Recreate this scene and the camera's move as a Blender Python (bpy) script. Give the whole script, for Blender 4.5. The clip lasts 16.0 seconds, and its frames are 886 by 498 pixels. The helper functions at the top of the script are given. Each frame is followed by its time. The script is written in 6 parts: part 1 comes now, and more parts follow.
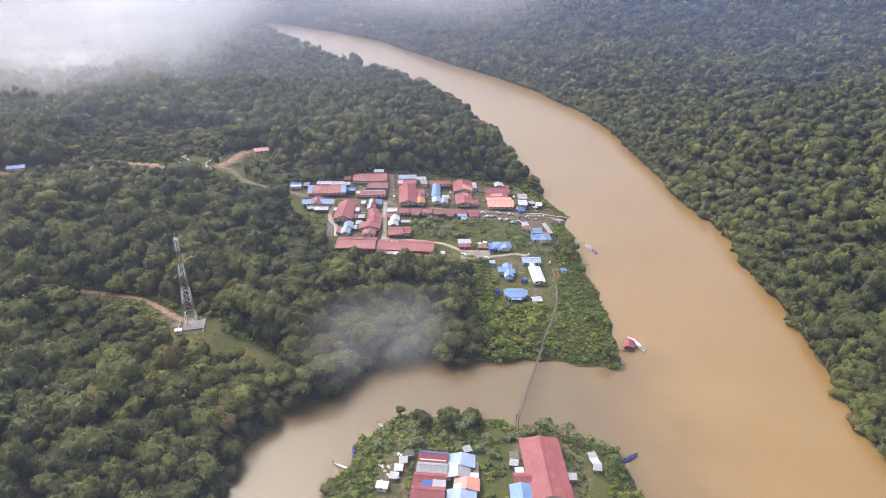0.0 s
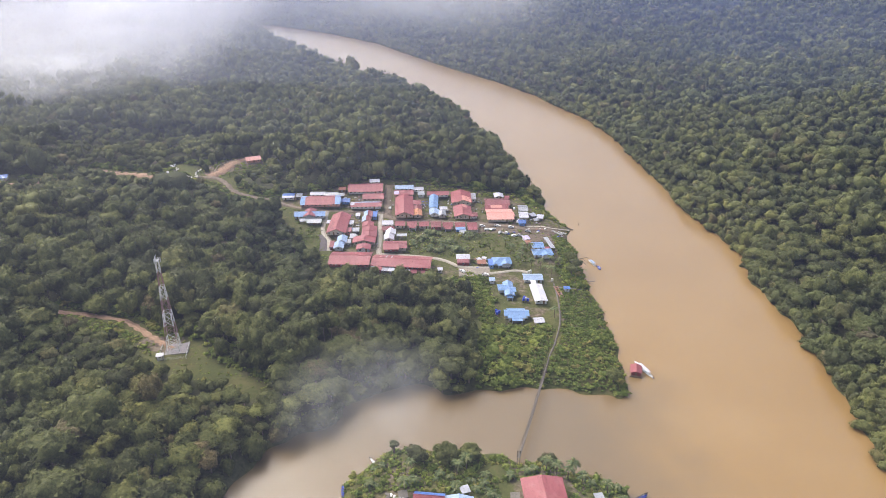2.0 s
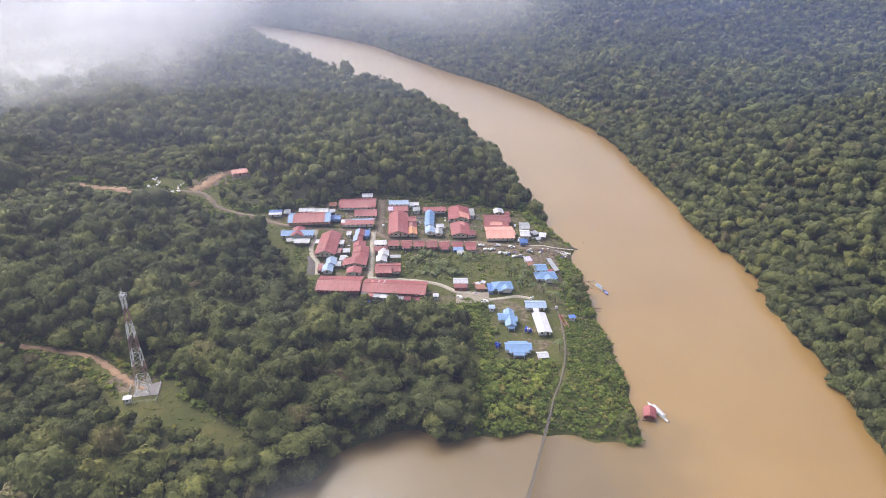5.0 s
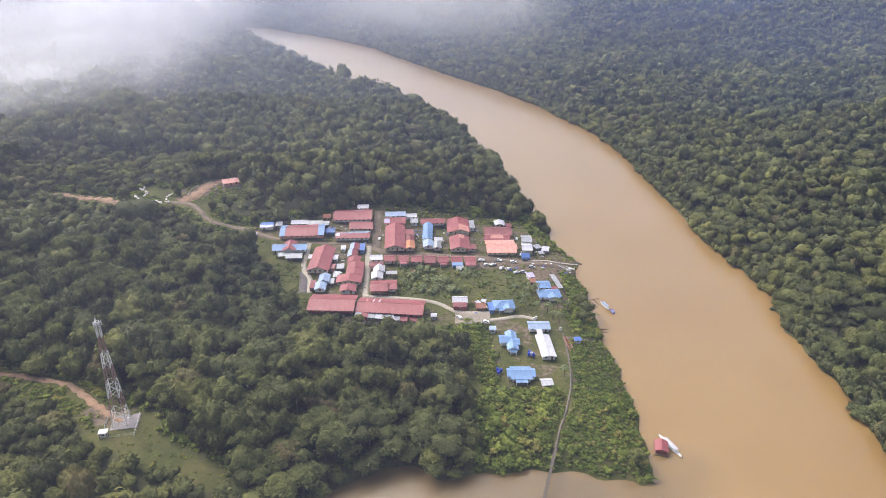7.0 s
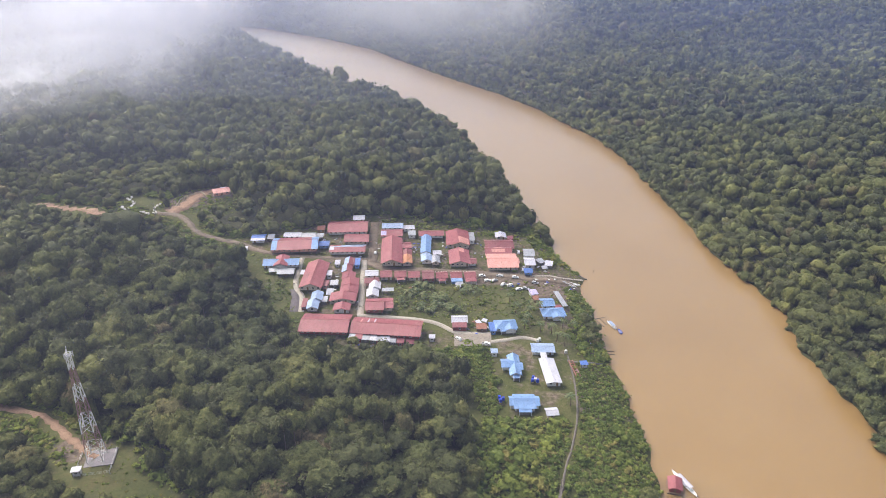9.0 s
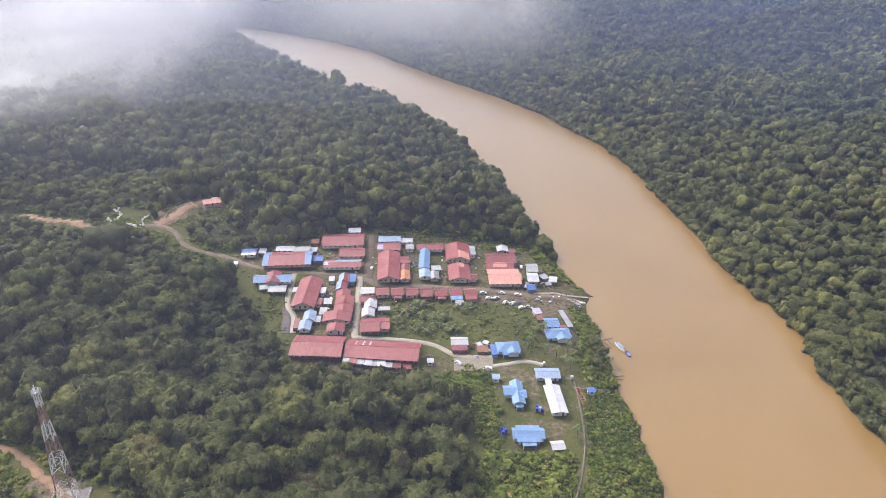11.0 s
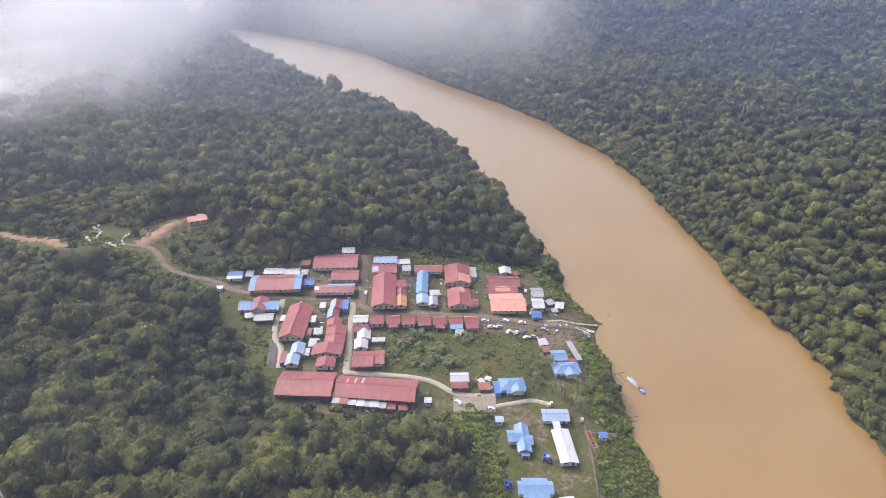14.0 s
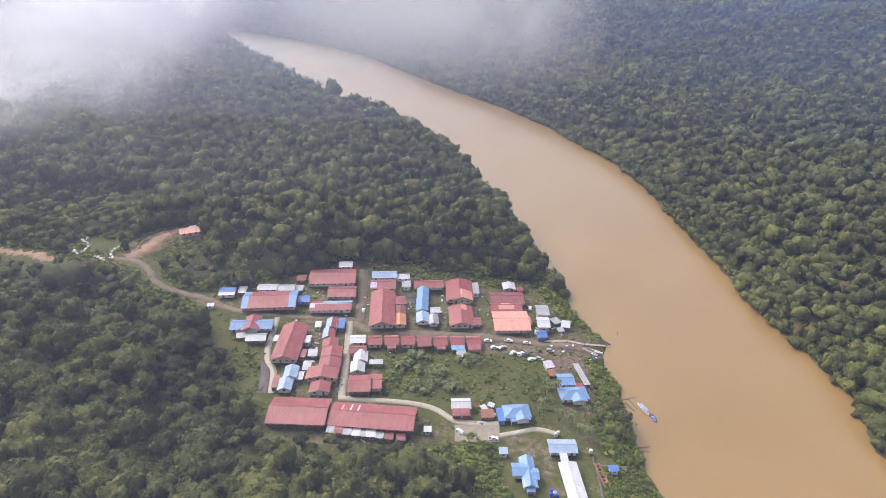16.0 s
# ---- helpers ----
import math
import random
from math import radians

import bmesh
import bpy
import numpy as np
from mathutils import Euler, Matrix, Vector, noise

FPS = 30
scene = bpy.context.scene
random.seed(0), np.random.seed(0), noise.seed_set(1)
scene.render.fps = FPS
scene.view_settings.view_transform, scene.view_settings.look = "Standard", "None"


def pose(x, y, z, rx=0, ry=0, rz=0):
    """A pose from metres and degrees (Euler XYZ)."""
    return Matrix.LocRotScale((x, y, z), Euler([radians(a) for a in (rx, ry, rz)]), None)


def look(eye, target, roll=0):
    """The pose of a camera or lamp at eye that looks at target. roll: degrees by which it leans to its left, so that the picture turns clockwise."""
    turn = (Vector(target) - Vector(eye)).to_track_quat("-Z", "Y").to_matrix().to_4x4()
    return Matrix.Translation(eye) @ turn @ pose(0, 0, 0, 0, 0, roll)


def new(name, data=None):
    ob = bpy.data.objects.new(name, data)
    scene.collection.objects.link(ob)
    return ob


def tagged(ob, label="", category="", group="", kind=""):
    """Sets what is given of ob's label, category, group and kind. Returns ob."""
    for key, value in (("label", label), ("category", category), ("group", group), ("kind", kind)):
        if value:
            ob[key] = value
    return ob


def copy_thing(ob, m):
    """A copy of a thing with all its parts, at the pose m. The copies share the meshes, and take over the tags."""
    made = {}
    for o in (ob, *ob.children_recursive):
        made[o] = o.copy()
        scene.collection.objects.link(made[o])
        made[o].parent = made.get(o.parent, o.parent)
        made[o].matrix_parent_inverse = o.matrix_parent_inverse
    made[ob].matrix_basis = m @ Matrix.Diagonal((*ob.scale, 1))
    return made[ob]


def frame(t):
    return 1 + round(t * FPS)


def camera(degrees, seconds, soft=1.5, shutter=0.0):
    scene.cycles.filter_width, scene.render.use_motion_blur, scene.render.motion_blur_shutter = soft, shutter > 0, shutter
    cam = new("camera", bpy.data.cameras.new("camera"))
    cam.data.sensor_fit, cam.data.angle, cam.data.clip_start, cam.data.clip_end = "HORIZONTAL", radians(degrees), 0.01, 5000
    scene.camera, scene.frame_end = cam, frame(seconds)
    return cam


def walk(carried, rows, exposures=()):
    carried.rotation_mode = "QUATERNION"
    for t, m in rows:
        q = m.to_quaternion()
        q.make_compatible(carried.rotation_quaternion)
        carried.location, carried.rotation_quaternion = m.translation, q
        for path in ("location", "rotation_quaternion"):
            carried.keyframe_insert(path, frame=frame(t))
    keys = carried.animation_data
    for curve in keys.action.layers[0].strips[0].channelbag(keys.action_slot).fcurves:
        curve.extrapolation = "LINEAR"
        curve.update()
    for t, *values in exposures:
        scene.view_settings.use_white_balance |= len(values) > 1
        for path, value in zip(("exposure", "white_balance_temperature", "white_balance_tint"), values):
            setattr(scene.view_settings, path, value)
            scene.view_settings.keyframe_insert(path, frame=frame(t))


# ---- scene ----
cam = camera(66.74, 16.0, 0.8)
PATH = [  # seconds, eye, yaw, pitch, roll
    (0.0, 0.00, 0.00, 200.00, 0.269, -25.742, 0.104),
    (0.5, 0.30, 5.17, 200.12, 0.236, -25.706, 0.119),
    (1.0, 0.57, 10.38, 200.24, 0.276, -25.699, 0.133),
    (1.5, 0.84, 15.63, 200.36, 0.216, -25.669, 0.148),
    (2.0, 1.08, 20.92, 200.48, 0.211, -25.666, 0.163),
    (2.5, 1.31, 26.25, 200.60, 0.208, -25.666, 0.178),
    (3.0, 1.53, 31.60, 200.72, 0.176, -25.674, 0.193),
    (3.5, 1.73, 36.97, 200.84, 0.130, -25.706, 0.208),
    (4.0, 1.92, 42.36, 200.97, 0.104, -25.722, 0.222),
    (6.5, 2.68, 69.44, 201.57, 0.014, -25.732, 0.297),
    (7.0, 2.81, 74.85, 201.69, 0.017, -25.748, 0.311),
    (7.5, 2.92, 80.24, 201.81, -0.023, -25.750, 0.326),
    (8.0, 3.03, 85.62, 201.93, -0.010, -25.791, 0.341),
    (8.5, 3.13, 90.98, 202.05, -0.006, -25.823, 0.356),
    (9.0, 3.22, 96.31, 202.17, -0.019, -25.828, 0.371),
    (11.5, 3.61, 122.39, 202.78, -0.033, -25.860, 0.445),
    (12.0, 3.67, 127.46, 202.90, -0.030, -25.868, 0.460),
    (12.5, 3.74, 132.48, 203.02, -0.019, -25.885, 0.475),
    (13.0, 3.80, 137.43, 203.14, -0.031, -25.881, 0.489),
    (13.5, 3.87, 142.31, 203.26, -0.041, -25.879, 0.504),
    (14.0, 3.93, 147.13, 203.38, -0.041, -25.874, 0.519),
    (14.5, 4.00, 151.86, 203.50, -0.042, -25.898, 0.534),
    (15.0, 4.06, 156.52, 203.62, -0.022, -25.883, 0.549),
    (15.5, 4.13, 161.09, 203.74, -0.026, -25.828, 0.564),
    (16.0, 4.20, 165.57, 203.86, 0.128, -25.828, 0.578),
]
walk(cam, [(t, pose(x, y, z, 90 + pitch, 0, yaw) @ pose(0, 0, 0, 0, 0, roll)) for t, x, y, z, yaw, pitch, roll in PATH],
     exposures=[(0.0, -0.36), (6.5, -0.4), (11.5, -0.43), (16.0, -0.46)])
# ---- plan of the land and the water ----
EAST_BANK = [(184, -600), (184, 239), (191, 277), (193, 305), (196, 338), (193, 392), (201, 427), (197, 461), (188, 513), (188, 560), (184, 600), (178, 700),
             (165, 782), (138, 845), (120, 900), (72, 992), (10, 1085), (-85, 1250), (-124, 1325), (-190, 1403), (-232, 1450), (-302, 1514), (-375, 1575), (-447, 1612), (-512, 1652), (-540, 1700), (-562, 1780), (-590, 1880), (-640, 2060), (-760, 2330), (-1000, 2700)]
WEST_BANK = [(-1200, 2660), (-950, 2300), (-800, 2000), (-715, 1790), (-560, 1600), (-470, 1470), (-390, 1372), (-305, 1230), (-212, 1100), (-168, 1030), (-112, 935), (-66, 915), (-30, 860),
             (6, 795), (28, 735), (40, 674), (53, 641), (66, 574), (75, 536), (78, 515), (84, 490), (91, 471), (86, 450), (90, 428), (88, 400), (90, 367), (92, 338), (91, 300), (86, 276)]
CREEK_BANK = [(70, 279), (52, 284), (32, 284), (18, 281), (0, 279), (-10, 288), (-20, 284), (-35, 277), (-46, 272), (-44, 260), (-61, 250), (-75, 242), (-80, 228), (-86, 212), (-88, 190), (-88, -600)]
SPIT_BANK = [(-46, -600), (-46, 190), (-44, 200), (-39, 211), (-36, 225), (-25, 238), (-18, 241), (1, 241), (24, 238), (33, 233), (49, 230), (57, 227), (72, 219), (76, 203), (77, 190), (78, -600)]
WATER = np.array(EAST_BANK + WEST_BANK + CREEK_BANK + SPIT_BANK, float)


def shore(x, y):
    """How far a place lies from the water's edge, in metres: above nought on land."""
    x, y = np.asarray(x, float), np.asarray(y, float)
    best, inside = np.full(x.shape, 1e9), np.zeros(x.shape, bool)
    for (ax, ay), (bx, by) in zip(WATER, np.roll(WATER, -1, 0)):
        dx, dy = bx - ax, by - ay
        k = np.clip(((x - ax) * dx + (y - ay) * dy) / (dx * dx + dy * dy), 0, 1)
        best = np.minimum(best, np.hypot(x - ax - k * dx, y - ay - k * dy))
        crosses = (ay > y) != (by > y)
        inside ^= crosses & (x < ax + (y - ay) * dx / (dy if dy else 1e-9))
    wiggle = 1.1 * np.sin(x * 0.31 + 1.3 * np.sin(y * 0.17)) + 0.8 * np.sin(y * 0.37 + x * 0.11)
    return np.where(inside, -best, best) + wiggle


def step(a, b, v):
    k = np.clip((v - a) / (b - a), 0, 1)
    return k * k * (3 - 2 * k)


def rolling(x, y, size):
    """Uneven hills about nought, one high, with humps of about that many metres."""
    u, v = x / size, y / size
    return (np.sin(u * 3.1 + 1.7 * np.sin(v * 2.3 + 0.4)) + np.sin(v * 2.7 + 1.9 * np.sin(u * 1.7 + 2.1)) + 0.5 * np.sin(u * 6.3 + v * 5.1 + np.sin(v * 4.0))) / 2.5


def land(x, y):
    """The ground's height above the river."""
    x, y = np.asarray(x, float), np.asarray(y, float)
    d = shore(x, y)
    east = step(0, 60, x - np.interp(y, [-600, 500, 800, 1000, 1300, 1600, 2300], [140, 130, 90, 0, -200, -560, -1800]))
    west_rise = 5.5 + 0.04 * np.clip(-x, 0, 350) + 0.025 * np.clip(y - 330, 0, 350) * step(60, -60, x)
    west_rise = west_rise + 45 * step(700, 1500, y) * step(-150, -900, x) + 60 * step(-450, -1100, x)
    east_rise = 7 + 0.075 * np.clip(x - 240, 0, 900) + 0.035 * np.clip(y - 850, 0, 1500) * step(-300, 400, x - 0.1 * y)
    wild = step(25, 160, d) * np.maximum(step(560, 800, y), np.maximum(step(180, 320, x), step(-180, -320, x)))
    h = west_rise * (1 - east) + east_rise * east + wild * (5 * rolling(x, y, 90) + (26 + 26 * step(900, 1500, y) * east) * step(750, 1500, np.hypot(x, y)) * rolling(x + 300, y, 420))
    h = h + 90 * step(1900, 4200, np.hypot(x, y)) * (1 + 0.8 * rolling(x, y, 900))
    h = h + 9 * step(525, 590, y) * step(860, 700, y) * step(-170, -60, x) * (1 - east)
    h = h + 5 * np.exp(-((x + 165) ** 2 + (y - 552) ** 2) / 900)
    dry = np.maximum(h, 1.5) * (1 - np.exp(-np.maximum(d, 0) / 9))
    return np.where(d < 0, np.maximum(-4, 0.45 * d), dry + 0.02)

# ---- world, sun and exposure ----
scene.cycles.transparent_max_bounces = 48
world = bpy.data.worlds.new("overcast_sky")
scene.world = world
world.use_nodes = True
wn, wl = world.node_tree.nodes, world.node_tree.links
sky = wn.new("ShaderNodeTexSky")
sky.sky_type, sky.sun_disc = "NISHITA", False
sky.sun_elevation, sky.sun_rotation = radians(48), radians(-50)
sky.air_density, sky.dust_density, sky.ozone_density = 1.0, 9.0, 1.0
pale = wn.new("ShaderNodeHueSaturation")
pale.inputs["Saturation"].default_value = 0.55
wl.new(sky.outputs[0], pale.inputs["Color"])
wl.new(pale.outputs[0], wn["Background"].inputs["Color"])
wn["Background"].inputs["Strength"].default_value = 0.37
sun = new("sun", bpy.data.lights.new("sun", "SUN"))
sun.data.energy, sun.data.angle, sun.data.color = 0.6, radians(30), (1.0, 0.97, 0.97)
sun.matrix_world = look((-513, 730, 743), (0, 300, 0))

# ---- materials ----


def node_mat(name, rough=0.7, metal=0.0, spec=0.4):
    m = bpy.data.materials.new(name)
    m.use_nodes = True
    p = m.node_tree.nodes["Principled BSDF"]
    p.inputs["Roughness"].default_value, p.inputs["Metallic"].default_value = rough, metal
    p.inputs["Specular IOR Level"].default_value = spec
    return m, m.node_tree.nodes, m.node_tree.links, p


def socket(n, kind, **values):
    nd = n.new(kind)
    for k, v in values.items():
        nd.inputs[k.replace("_", " ")].default_value = v
    return nd


def ramp(n, stops):
    r = n.new("ShaderNodeValToRGB")
    e = r.color_ramp.elements
    while len(e) < len(stops):
        e.new(0.5)
    for el, (pos, col) in zip(e, stops):
        el.position, el.color = pos, (*col, 1)
    return r


def maths(n, l, op, a, b):
    nd = n.new("ShaderNodeMath")
    nd.operation = op
    for i, v in enumerate((a, b)):
        if hasattr(v, "is_linked"):
            l.new(v, nd.inputs[i])
        else:
            nd.inputs[i].default_value = v
    return nd.outputs[0]


def blend(n, l, mode, fac, a, b):
    nd = n.new("ShaderNodeMix")
    nd.data_type, nd.blend_type = "RGBA", mode
    for s, v in ((nd.inputs[0], fac), (nd.inputs[6], a), (nd.inputs[7], b)):
        if hasattr(v, "is_linked"):
            l.new(v, s)
        else:
            s.default_value = v if isinstance(v, (int, float)) else (*v, 1)
    return nd.outputs[2]


def noise_tex(n, l, scale, detail=4.0, where="Object", rough=0.55):
    co = n.new("ShaderNodeTexCoord")
    t = socket(n, "ShaderNodeTexNoise", Scale=scale, Detail=detail, Roughness=rough)
    l.new(co.outputs[where], t.inputs["Vector"])
    return t.outputs[0]


def bump(n, l, p, height, strength, distance):
    b = socket(n, "ShaderNodeBump", Strength=strength, Distance=distance)
    l.new(height, b.inputs["Height"])
    l.new(b.outputs[0], p.inputs["Normal"])


def plain(name, colour, rough=0.7, metal=0.0, grain=0.25, scale=0.6, relief=0.02, spec=0.4):
    """Paint, concrete, timber or earth: a base colour with stains and grain at two scales."""
    m, n, l, p = node_mat(name, rough, metal, spec)
    big, small = noise_tex(n, l, scale), noise_tex(n, l, scale * 9, 3)
    dark, light = tuple(c * (1 - grain) for c in colour), tuple(min(1, c * (1 + grain * 0.7)) for c in colour)
    r = ramp(n, [(0.3, dark), (0.5, colour), (0.72, light)])
    l.new(maths(n, l, "ADD", maths(n, l, "MULTIPLY", big, 0.7), maths(n, l, "MULTIPLY", small, 0.3)), r.inputs[0])
    l.new(r.outputs[0], p.inputs["Base Color"])
    bump(n, l, p, small, 0.5, relief)
    return m


def sheet_roof(name, colour, rust=0.36, metal=0.0, rough=0.45, fade=(0.6, 0.5, 0.5)):
    """Painted corrugated sheets: tone from sheet to sheet, faded patches, rust streaks and ribs."""
    m, n, l, p = node_mat(name, rough, metal, 0.4)
    co = n.new("ShaderNodeTexCoord")
    sep = n.new("ShaderNodeSeparateXYZ")
    l.new(co.outputs["Object"], sep.inputs[0])
    cell = n.new("ShaderNodeCombineXYZ")
    l.new(maths(n, l, "FLOOR", maths(n, l, "DIVIDE", sep.outputs[0], 0.95), 0), cell.inputs[0])
    l.new(maths(n, l, "FLOOR", maths(n, l, "DIVIDE", sep.outputs[1], 3.1), 0), cell.inputs[1])
    w = n.new("ShaderNodeTexWhiteNoise")
    l.new(cell.outputs[0], w.inputs[0])
    tone = ramp(n, [(0.0, tuple(c * 0.88 for c in colour)), (0.6, colour), (1.0, tuple(min(1, c * 1.05 + 0.006) for c in colour))])
    l.new(w.outputs[0], tone.inputs[0])
    patch = ramp(n, [(0.55, (0, 0, 0)), (0.75, (1, 1, 1))])
    l.new(noise_tex(n, l, 0.22, 5), patch.inputs[0])
    c = blend(n, l, "MIX", maths(n, l, "MULTIPLY", patch.outputs[0], 0.42), tone.outputs[0], fade)
    stain = ramp(n, [(0.52, (0, 0, 0)), (0.78, (1, 1, 1))])
    l.new(noise_tex(n, l, 0.7, 7, rough=0.7), stain.inputs[0])
    c = blend(n, l, "MIX", maths(n, l, "MULTIPLY", stain.outputs[0], rust), c, (0.13, 0.055, 0.035))
    l.new(c, p.inputs["Base Color"])
    rib = maths(n, l, "SINE", maths(n, l, "MULTIPLY", sep.outputs[0], 33.0), 0)
    bump(n, l, p, rib, 0.35, 0.02)
    return m


RED, DARK_RED = sheet_roof("red_roof_paint", (0.275, 0.076, 0.086), 0.16, fade=(0.36, 0.16, 0.17)), sheet_roof("dull_red_roof_paint", (0.225, 0.068, 0.076), 0.25, fade=(0.32, 0.17, 0.18))
SALMON = sheet_roof("salmon_roof_paint", (0.6, 0.28, 0.24), 0.06, fade=(0.6, 0.28, 0.25))
ORANGE = sheet_roof("orange_roof_paint", (0.5, 0.22, 0.11), 0.12)
BLUE = sheet_roof("light_blue_roof_paint", (0.165, 0.285, 0.52), 0.06, fade=(0.3, 0.4, 0.58))
DEEP_BLUE = sheet_roof("blue_roof_paint", (0.075, 0.16, 0.44), 0.08, fade=(0.17, 0.29, 0.5))
PALE_BLUE = sheet_roof("faded_blue_roof_paint", (0.29, 0.38, 0.56), 0.12, fade=(0.46, 0.5, 0.58))
WHITE = sheet_roof("white_roof_paint", (0.5, 0.5, 0.57), 0.1, fade=(0.46, 0.45, 0.5))
ZINC = sheet_roof("weathered_zinc", (0.34, 0.355, 0.39), 0.3, 0.3, 0.5, fade=(0.46, 0.46, 0.48))
RUST = sheet_roof("rusty_sheet", (0.25, 0.1, 0.06), 0.6)
CREAM_WALL, WHITE_WALL = plain("cream_wall_paint", (0.5, 0.43, 0.35)), plain("white_wall_paint", (0.64, 0.63, 0.61))
PINK_WALL, BLUE_WALL = plain("pink_wall_paint", (0.6, 0.3, 0.24)), plain("blue_wall_paint", (0.14, 0.25, 0.5))
RED_WALL = plain("dark_red_wall_boards", (0.24, 0.07, 0.06))
TIMBER, OLD_TIMBER = plain("brown_timber", (0.19, 0.12, 0.07), 0.8), plain("grey_weathered_timber", (0.16, 0.145, 0.125), 0.85)
CONCRETE = plain("worn_concrete", (0.36, 0.325, 0.275), 0.85, 0, 0.2, 0.35)
EARTH = plain("trodden_brown_earth", (0.17, 0.132, 0.098), 0.95, 0, 0.35, 0.25, 0.06)
CLAY = plain("orange_clay_earth", (0.29, 0.185, 0.122), 0.95, 0, 0.4, 0.2, 0.06)
ASPHALT = plain("dark_wet_gravel", (0.1, 0.085, 0.09), 0.8, 0, 0.35, 0.4, 0.04)
PAVING = plain("dusty_brown_concrete", (0.25, 0.215, 0.175), 0.9, 0, 0.25, 0.3)
ASPHALT_PAD = plain("grey_cement", (0.24, 0.22, 0.23), 0.85, 0, 0.25, 0.4)
ROCK = plain("bleached_white_rock", (0.68, 0.64, 0.56), 0.85, 0, 0.2, 0.5, 0.1)
STEEL_WHITE, STEEL_RED = plain("white_tower_paint", (0.75, 0.74, 0.72), 0.5), plain("faded_red_tower_paint", (0.33, 0.2, 0.18), 0.5)
CAR_WHITE, CAR_DARK, CAR_RED = plain("white_car_paint", (0.78, 0.78, 0.78), 0.25, 0, 0.04), plain("dark_car_paint", (0.06, 0.06, 0.07), 0.25, 0, 0.1), plain("silver_car_paint", (0.45, 0.46, 0.48), 0.3, 0.4, 0.05)
RUBBER, DARK_GLASS = plain("black_rubber", (0.02, 0.02, 0.02), 0.9), plain("dark_window_glass", (0.03, 0.035, 0.04), 0.12, 0, 0.1)
BLUE_PLASTIC, PURPLE = plain("blue_plastic", (0.03, 0.07, 0.45), 0.4), plain("lilac_sheet", (0.45, 0.4, 0.62), 0.5)
DARK_TIMBER = plain("dark_wet_timber", (0.13, 0.112, 0.095), 0.85)
BARK = plain("grey_brown_bark", (0.17, 0.13, 0.095), 0.9, 0, 0.35, 1.5)
DRY_LEAF = plain("dry_olive_leaves", (0.16, 0.135, 0.055), 0.8, 0, 0.35, 0.8)


def foliage(name, stops, gloss=0.15):
    """Leaves: each tree has a tone of its own, each spray of leaves varies about it."""
    m, n, l, p = node_mat(name, 0.65, 0, gloss)
    att = n.new("ShaderNodeAttribute")
    att.attribute_name = "tint"
    info, geo = n.new("ShaderNodeObjectInfo"), n.new("ShaderNodeNewGeometry")
    tone = ramp(n, stops)
    l.new(maths(n, l, "FRACT", maths(n, l, "ADD", att.outputs["Fac"], info.outputs["Random"]), 0), tone.inputs[0])
    spray = ramp(n, [(0.0, (0.82, 0.84, 0.82)), (0.6, (1, 1, 1)), (1.0, (1.16, 1.15, 1.06))])
    l.new(geo.outputs["Random Per Island"], spray.inputs[0])
    c = blend(n, l, "MULTIPLY", 1.0, tone.outputs[0], spray.outputs[0])
    leaves, dapple = socket(n, "ShaderNodeTexNoise", Scale=1.1, Detail=4.0, Roughness=0.7), ramp(n, [(0.3, (0.64, 0.68, 0.66)), (0.5, (1, 1, 1)), (0.7, (1.32, 1.28, 1.12))])
    l.new(geo.outputs["Position"], leaves.inputs["Vector"])
    l.new(leaves.outputs[0], dapple.inputs[0])
    c = blend(n, l, "MULTIPLY", 1.0, c, dapple.outputs[0])
    bump(n, l, p, leaves.outputs[0], 0.8, 0.8)
    stand = n.new("ShaderNodeTexNoise")
    stand.inputs["Scale"].default_value, stand.inputs["Detail"].default_value = 0.011, 3
    l.new(geo.outputs["Position"], stand.inputs["Vector"])
    shift = ramp(n, [(0.35, (0.82, 0.87, 0.95)), (0.5, (1, 1, 1)), (0.68, (1.14, 1.12, 0.98))])
    l.new(stand.outputs[0], shift.inputs[0])
    c = blend(n, l, "MULTIPLY", 1.0, c, shift.outputs[0])
    l.new(c, p.inputs["Base Color"])
    thin = n.new("ShaderNodeBsdfTranslucent")
    l.new(c, thin.inputs["Color"])
    mix = n.new("ShaderNodeMixShader")
    mix.inputs[0].default_value = 0.3
    l.new(p.outputs[0], mix.inputs[1])
    l.new(thin.outputs[0], mix.inputs[2])
    l.new(mix.outputs[0], n["Material Output"].inputs["Surface"])
    return m


FOREST = foliage("forest_leaves", [(0.0, (0.085, 0.092, 0.040)), (0.25, (0.115, 0.124, 0.049)), (0.6, (0.146, 0.157, 0.057)), (0.86, (0.172, 0.181, 0.061)), (0.96, (0.194, 0.192, 0.066)), (1.0, (0.175, 0.142, 0.074))])
SHRUB = foliage("shrub_leaves", [(0.0, (0.123, 0.161, 0.035)), (0.5, (0.176, 0.217, 0.045)), (0.85, (0.234, 0.268, 0.055)), (1.0, (0.295, 0.255, 0.079))])
PALM = foliage("palm_leaves", [(0.0, (0.096, 0.129, 0.043)), (0.6, (0.156, 0.190, 0.062)), (1.0, (0.240, 0.246, 0.095))], 0.5)


